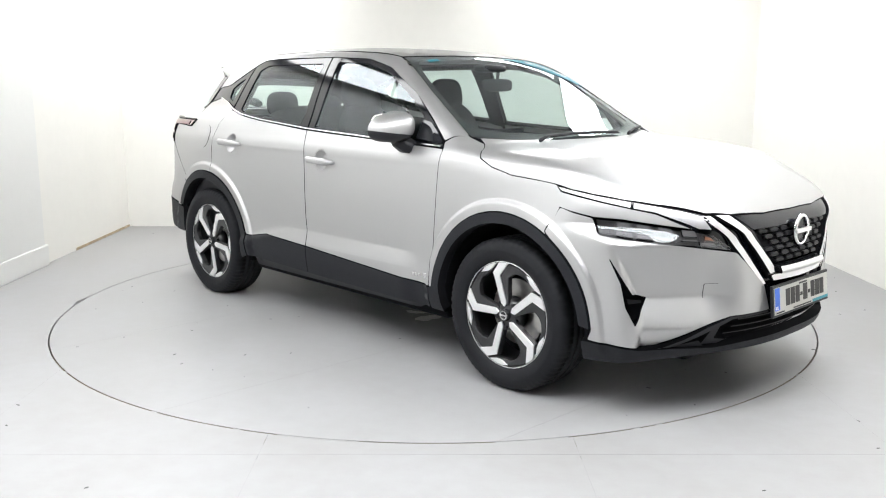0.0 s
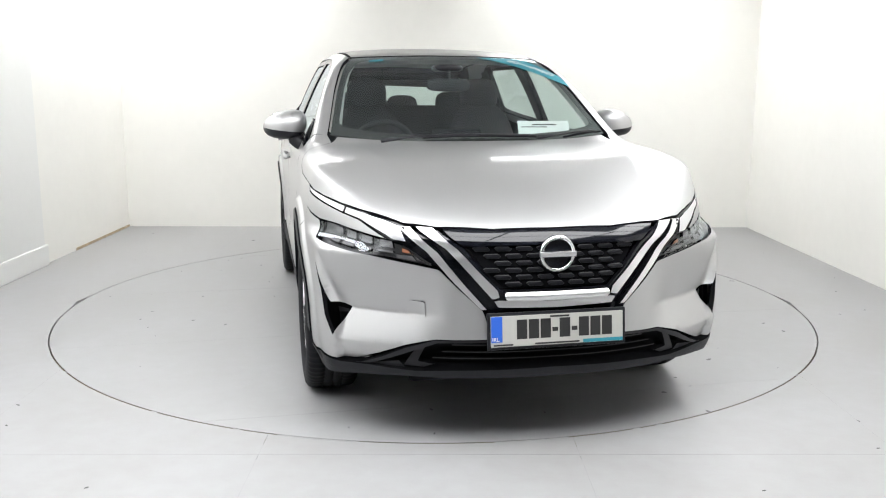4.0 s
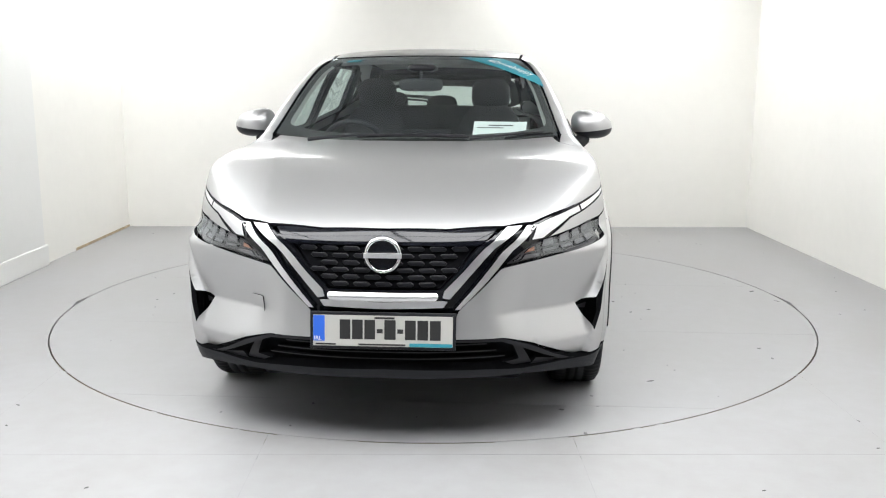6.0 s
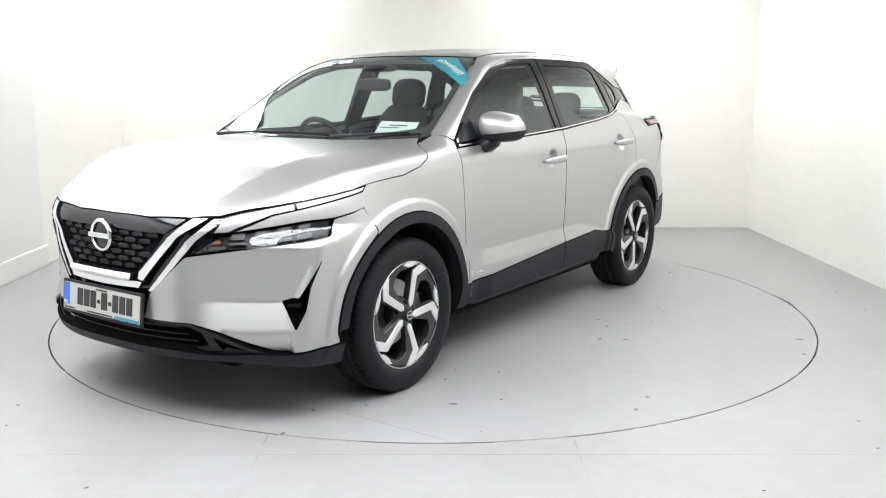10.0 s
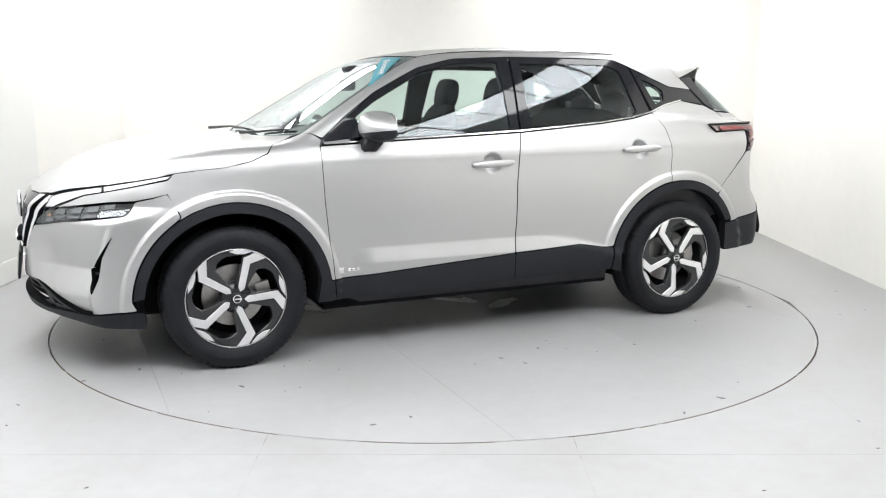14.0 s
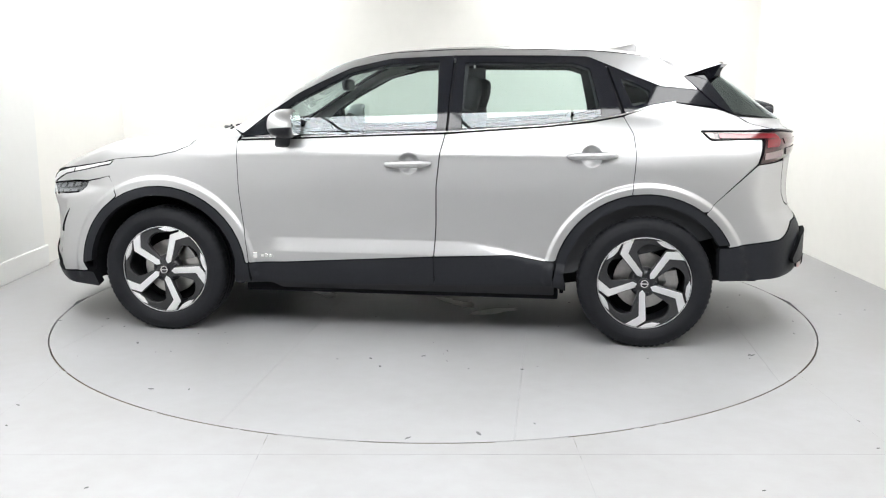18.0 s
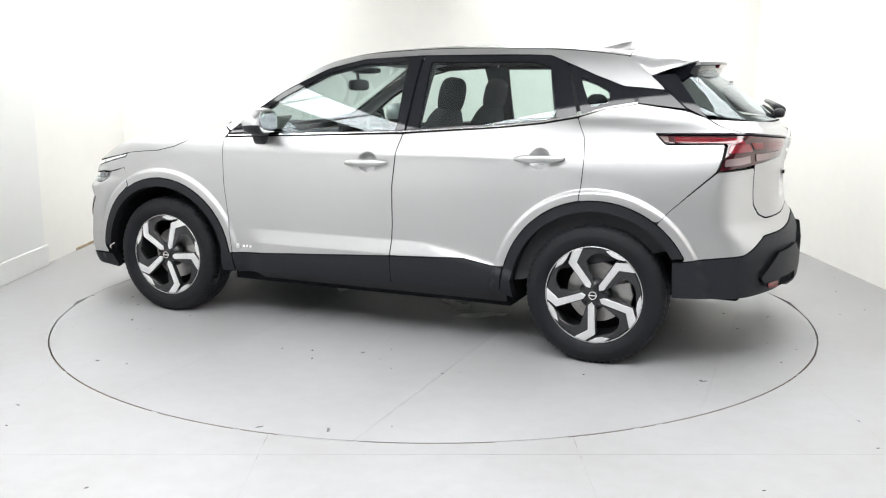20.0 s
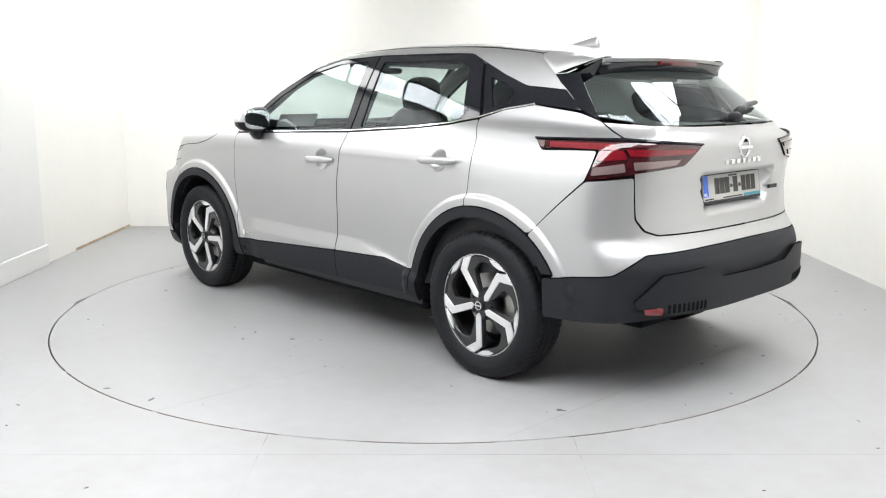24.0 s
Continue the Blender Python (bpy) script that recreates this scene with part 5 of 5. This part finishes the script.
def words(name, text, size, material, parent, m, thick=0.001):
    cu = bpy.data.curves.new(name, "FONT")
    cu.body, cu.size, cu.extrude = text, size, thick
    cu.resolution_u = 3
    tmp = new("tmp_text", cu)
    bpy.context.view_layer.update()
    me = bpy.data.meshes.new_from_object(tmp.evaluated_get(bpy.context.evaluated_depsgraph_get()))
    bpy.data.objects.remove(tmp)
    me.name = name
    me.materials.clear()
    me.materials.append(material)
    ob = new(name, me)
    ob.parent = parent
    ob.matrix_basis = m
    return ob


def wipers(car):
    for pts, nm in (([(1.20, -0.50), (1.105, -0.33), (1.10, -0.16), (1.10, 0.0), (1.10, 0.26)], "wiper"), ([(1.165, 0.28), (1.09, 0.40), (1.03, 0.52), (0.985, 0.64)], "wiper")):
        w = new(nm)
        w.parent = car
        w["label"] = "black windscreen wiper"
        P = lay(pts, "T")
        N = normal_at(P)
        part("wiper_arm", tube(bmesh.new(), [tuple(p + n * 0.022) for p, n in zip(P, N)], [0.010] + [0.0055] * (len(P) - 1)), SATIN, w, "", True)
        q = [(a - 0.022, b + 0.05) for a, b in pts[1:]]
        Q = lay(q, "T")
        NQ = normal_at(Q)
        part("wiper_blade", tube(bmesh.new(), [tuple(p + n * 0.008) for p, n in zip(Q, NQ)], 0.0055), RUBBER, w, "", True)
    # cowl below the screen
    cowl = symT([(1.125, 0.0), (1.11, 0.25), (1.045, 0.5), (0.955, 0.70), (0.98, 0.70), (1.065, 0.5), (1.13, 0.25), (1.145, 0.0)])
    part("cowl", skin(cowl, "T", off=-0.006, depth=0.04, grid=0.02, rad=0.004), SATIN, car, "black plastic cowl", True)
    w = new("rear_wiper")
    w.parent = car
    w["label"] = "black rear window wiper"
    P = lay([(0, 1.225), (-7, 1.248), (-14, 1.264), (-24, 1.274)], "R")
    N = normal_at(P)
    part("wiper_arm", tube(bmesh.new(), [tuple(p + n * 0.036) for p, n in zip(P, N)], [0.026, 0.021, 0.015, 0.011]), SATIN, w, "", True)
    part("wiper_blade", tube(bmesh.new(), [tuple(p + n * 0.012 + np.array([0, 0, -0.01])) for p, n in zip(P, N)], 0.008), RUBBER, w, "", True)
    part("wiper_boss", skewed_ball(bmesh.new(), tuple(P[0] + N[0] * 0.02), (0.03, 0.035, 0.025)), SATIN, w, "", True)


def badges(car):
    emblem(car, 2.272, 0.764, 0.070, 1)
    emblem(car, -2.158, 1.106, 0.050, -1)
    number_plate(car, "number_plate", 2.297, 0.482, 1)
    number_plate(car, "number_plate", -2.108, 0.925, -1)
    # model letters left as plain bars
    for k in range(7):
        a = 8.1 - 2.7 * k
        p = lay([(a * 1.08, 1.045)], "R")[0]
        part("badge_bar", box(bmesh.new(), (p[0] - 0.006, p[1] - 0.014, 1.034), (p[0] + 0.004, p[1] + 0.014, 1.056), 0.002), CHROME, car)
    for s in (1, -1):
        b = new("side_badge")
        b.parent = car
        b["label"] = "small chrome side badge of plain bars"
        y = lay([(0.71, 0.45)], "S")[0][1] * s
        part("badge_disc", box(bmesh.new(), (0.785, y - 0.003, 0.432), (0.812, y + 0.003, 0.464), 0.0028), CHROME, b)
        for k in range(7):
            x = 0.756 - 0.023 * k
            part("badge_bar", box(bmesh.new(), (x - 0.008, y - 0.003, 0.442), (x + 0.008, y + 0.003, 0.457), 0.0015), CHROME, b)
    p = lay([(-19.5, 0.90)], "R")[0]
    part("badge_bar", box(bmesh.new(), (p[0] - 0.006, p[1] - 0.05, 0.892), (p[0] + 0.004, p[1] + 0.03, 0.91), 0.002), SATIN, car)


def seat(car, name, x, y):
    s = new(name)
    s.parent = car
    s["label"] = "black fabric seat with a headrest"
    part("cushion", skewed_ball(bmesh.new(), (0.20, 0, 0.62), (0.27, 0.24, 0.10), 3.5), FABRIC, s, "", True)
    b = skewed_ball(bmesh.new(), (0, 0, 0), (0.075, 0.235, 0.33), 3.2, shape=lambda q: Vector((q.x + 0.03 * (q.y / 0.235) ** 2, q.y * (1 - 0.22 * max(0, q.z / 0.33)), q.z)))
    b.transform(pose(-0.07, 0, 0.95, 0, -14, 0))
    part("backrest", b, FABRIC, s, "", True)
    b = skewed_ball(bmesh.new(), (0, 0, 0), (0.055, 0.125, 0.105), 3.0)
    b.transform(pose(-0.155, 0, 1.325, 0, -12, 0))
    part("headrest", b, FABRIC, s, "", True)
    for k in (-0.06, 0.06):
        part("headrest_post", tube(bmesh.new(), [(-0.13, k, 1.16), (-0.15, k, 1.27)], 0.007), STEEL, s)
    s.matrix_basis = Matrix.Translation((x, y, 0))
    return s


def interior(car):
    seat(car, "front_seat", -0.20, 0.37)
    seat(car, "front_seat", -0.20, -0.37)
    bench = new("rear_bench")
    bench.parent = car
    bench["label"] = "black fabric rear bench with three headrests"
    part("cushion", skewed_ball(bmesh.new(), (-0.80, 0, 0.62), (0.26, 0.62, 0.10), 4), FABRIC, bench, "", True)
    b = skewed_ball(bmesh.new(), (0, 0, 0), (0.08, 0.60, 0.32), 4)
    b.transform(pose(-1.09, 0, 0.93, 0, -18, 0))
    part("backrest", b, FABRIC, bench, "", True)
    for y, h in ((-0.37, 1.255), (0.0, 1.23), (0.37, 1.255)):
        part("headrest", skewed_ball(bmesh.new(), (-1.20, y, h), (0.05, 0.115, 0.085), 3), FABRIC, bench, "", True)
    # dashboard
    rings = []
    for i in range(25):
        y = -0.72 + 1.44 * i / 24
        e = 1 - 0.06 * (y / 0.72) ** 2
        bump = 0.035 * math.exp(-((y + 0.38) / 0.17) ** 2)
        rings.append([(0.93 * e, y, 0.72), (0.98 * e, y, 1.045), (0.80, y, 1.075 + bump * 0.5), (0.62, y, 1.065 + bump), (0.50, y, 1.02 + bump * 0.7), (0.53, y, 0.86), (0.62, y, 0.72)])
    part("dashboard", loft(bmesh.new(), rings), DASH, car, "soft black dashboard", True)
    part("centre_screen", box(bmesh.new(), (0.50, -0.12, 0.99), (0.52, 0.16, 1.14), 0.006), GLOSS, car, "dark centre screen")
    part("centre_console", box(bmesh.new(), (-0.35, -0.11, 0.30), (0.55, 0.11, 0.72), 0.03), DASH, car)
    w = new("steering_wheel")
    w.parent = car
    w["label"] = "black steering wheel"
    b = bmesh.new()
    pts = [(0, 0.18 * math.cos(2 * math.pi * k / 40), 0.18 * math.sin(2 * math.pi * k / 40)) for k in range(41)]
    tube(b, pts, 0.016, 10)
    part("rim", b, DASH, w, "", True)
    part("hub", skewed_ball(bmesh.new(), (0.02, 0, -0.01), (0.03, 0.075, 0.065), 3), DASH, w, "", True)
    for a in (0, 180, 270):
        part("spoke", tube(bmesh.new(), [(0.015, 0, 0), (0.005, 0.17 * math.cos(radians(a)), 0.17 * math.sin(radians(a)))], 0.014), DASH, w, "", True)
    w.matrix_basis = pose(0.47, -0.39, 1.02, 0, 24, 0)
    im = new("interior_mirror")
    im.parent = car
    im["label"] = "black interior mirror"
    part("mirror_body", skewed_ball(bmesh.new(), (0.46, -0.015, 1.385), (0.02, 0.122, 0.036), 4), SATIN, im, "", True)
    part("mirror_stem", tube(bmesh.new(), [(0.46, -0.015, 1.40), (0.47, -0.015, 1.46)], 0.010), SATIN, im, "", True)
    part("sensor_housing", skewed_ball(bmesh.new(), (0.40, -0.01, 1.478), (0.085, 0.085, 0.022), 3), SATIN, car, "", True)
    # linings
    lin = symT([(0.33, 0.0), (0.32, 0.3), (0.30, 0.50), (-0.5, 0.53), (-1.3, 0.50), (-1.55, 0.45), (-1.58, 0.0)])
    part("headlining", skin(lin, "T", off=-0.035, depth=0.0, grid=0.07), HEADLINING, car, "grey headlining", True)
    both("door_trim", skin([(0.88, 0.33), (0.88, 1.085), (0.30, 1.10), (-0.22, 1.118), (-0.22, 0.33)], "S", off=-0.07, depth=0.0, grid=0.07), DASH, car, "black inner door trim")
    both("door_trim", skin([(-0.24, 0.33), (-0.24, 1.118), (-0.79, 1.155), (-1.19, 1.21), (-1.75, 1.24), (-1.75, 0.6), (-0.9, 0.4)], "S", off=-0.07, depth=0.0, grid=0.07), DASH, car, "black inner door trim")
    both("pillar_trim", skin([(-0.22, 1.11), (-0.19, 1.52), (-0.37, 1.53), (-0.34, 1.13)], "S", off=-0.035, depth=0.0, grid=0.05), DASH, car)
    both("pillar_trim", skin([(-1.07, 1.23), (-1.0, 1.52), (-1.16, 1.50), (-1.24, 1.28)], "S", off=-0.035, depth=0.0, grid=0.05), DASH, car)
    both("pillar_trim", skin([(-1.36, 1.29), (-1.30, 1.40), (-1.58, 1.36), (-1.68, 1.27)], "S", off=-0.03, depth=0.0, grid=0.05), DASH, car)
    at = change([(0.93, 0.665), (0.60, 0.605), (0.33, 0.52)], "T", "D") + change([(0.12, 1.50), (0.29, 1.452), (0.56, 1.325), (0.72, 1.215), (0.80, 1.14)], "S", "D")
    both("pillar_trim", skin(at, "D", off=-0.03, depth=0.0, grid=0.03), HEADLINING, car, "pale grey windscreen pillar trim")
    part("parcel_shelf", box(bmesh.new(), (-1.85, -0.52, 1.06), (-1.22, 0.52, 1.08), 0.005), DASH, car, "black parcel shelf")
    inner_gate = sym([(0, 1.19), (36, 1.19), (36, 0.75), (0, 0.75)])
    part("tailgate_trim", skin(inner_gate, "R", off=-0.08, depth=0.0, grid=0.08), DASH, car)
    part("bulkhead", box(bmesh.new(), (0.96, -0.74, 0.3), (1.0, 0.74, 1.04), 0.01), VOID, car)
    part("engine_block", box(bmesh.new(), (1.05, -0.45, 0.35), (2.0, 0.45, 0.80), 0.05), VOID, car)


def papers(car):
    st = [(0.306, 0.185), (0.285, 0.435), (0.475, 0.640), (0.565, 0.664)]
    s = part("windscreen_sticker", skin(st, "T", off=0.001, depth=0.0, grid=0.03, rad=0.002, gap=0), TEAL, car, "teal corner sticker with white lettering", True)
    a, b = lay([(0.348, 0.262)], "T")[0], lay([(0.520, 0.600)], "T")[0]
    u = Vector(b - a).normalized()
    n = Vector(normal_at(np.array([(a + b) / 2]))[0])
    n = (n - u * n.dot(u)).normalized()
    v = n.cross(u)
    m = Matrix((( u.x, v.x, n.x, a[0]), (u.y, v.y, n.y, a[1]), (u.z, v.z, n.z, a[2]), (0, 0, 0, 1)))
    w = words("sticker_lettering", "#Drivehappy", 0.055, WHITE, s, Matrix.Identity(4), 0.0005)
    co = np.array([tuple(v.co) for v in w.data.vertices])
    mid = (co.max(0) + co.min(0)) / 2
    centre = Vector(lay([(0.408, 0.481)], "T")[0])
    flat = np.array([tuple(centre + u * float(c[0] - mid[0]) + v * float(c[1] - mid[1])) for c in co])
    P = lay(flat[:, :2], "T")
    P = P + normal_at(P) * (0.0032 + co[:, 2:3])
    for vert, q in zip(w.data.vertices, P):
        vert.co = Vector(q)
    b = bmesh.new()
    box(b, (-0.058, -0.138, 0), (0.058, 0.138, 0.003), 0.001)
    p = part("paper_card", b, WHITE, car, "white paper card lying on the dashboard")
    p.matrix_basis = pose(0.83, 0.425, 1.152, 0, 48, -8)
    part("printed_bar", box(bmesh.new(), (-0.035, -0.06, 0.003), (-0.028, 0.07, 0.0042)), INK, p)
    part("printed_bar", box(bmesh.new(), (-0.018, -0.12, 0.003), (-0.013, 0.02, 0.0042)), INK, p)
    tk = skin([(0.33, -0.44), (0.33, -0.36), (0.36, -0.37), (0.36, -0.45)], "T", off=0.001, depth=0.0, grid=0.03, rad=0.002, gap=0)
    part("toll_tag", tk, TEAL, car, "small teal tag behind the windscreen", True)
    rs = lay([(-8, 1.40), (8, 1.40)], "R")
    sticker = part("window_sticker", box(bmesh.new(), (rs[0][0] - 0.004, -0.10, 1.393), (rs[0][0] - 0.001, 0.10, 1.397)), SEAM, car, "grey printed line on the rear window")
    for k in range(9):
        part("printed_bar", box(bmesh.new(), (rs[0][0] - 0.005, -0.092 + 0.0215 * k, 1.400), (rs[0][0] - 0.002, -0.078 + 0.0215 * k, 1.412)), SEAM, sticker)


door_mirrors(CAR)
spoiler_and_fin(CAR)
badges(CAR)
wipers(CAR)
interior(CAR)
papers(CAR)


def motions():
    offset = Matrix.Translation((0.0988, -0.0258, 0))
    walk(CAR, [(t, Matrix.Rotation(radians(a), 4, "Z") @ offset) for t, a in HEADINGS])
    walk(TABLE, [(t, Matrix.Rotation(radians(a), 4, "Z")) for t, a in HEADINGS])


motions()
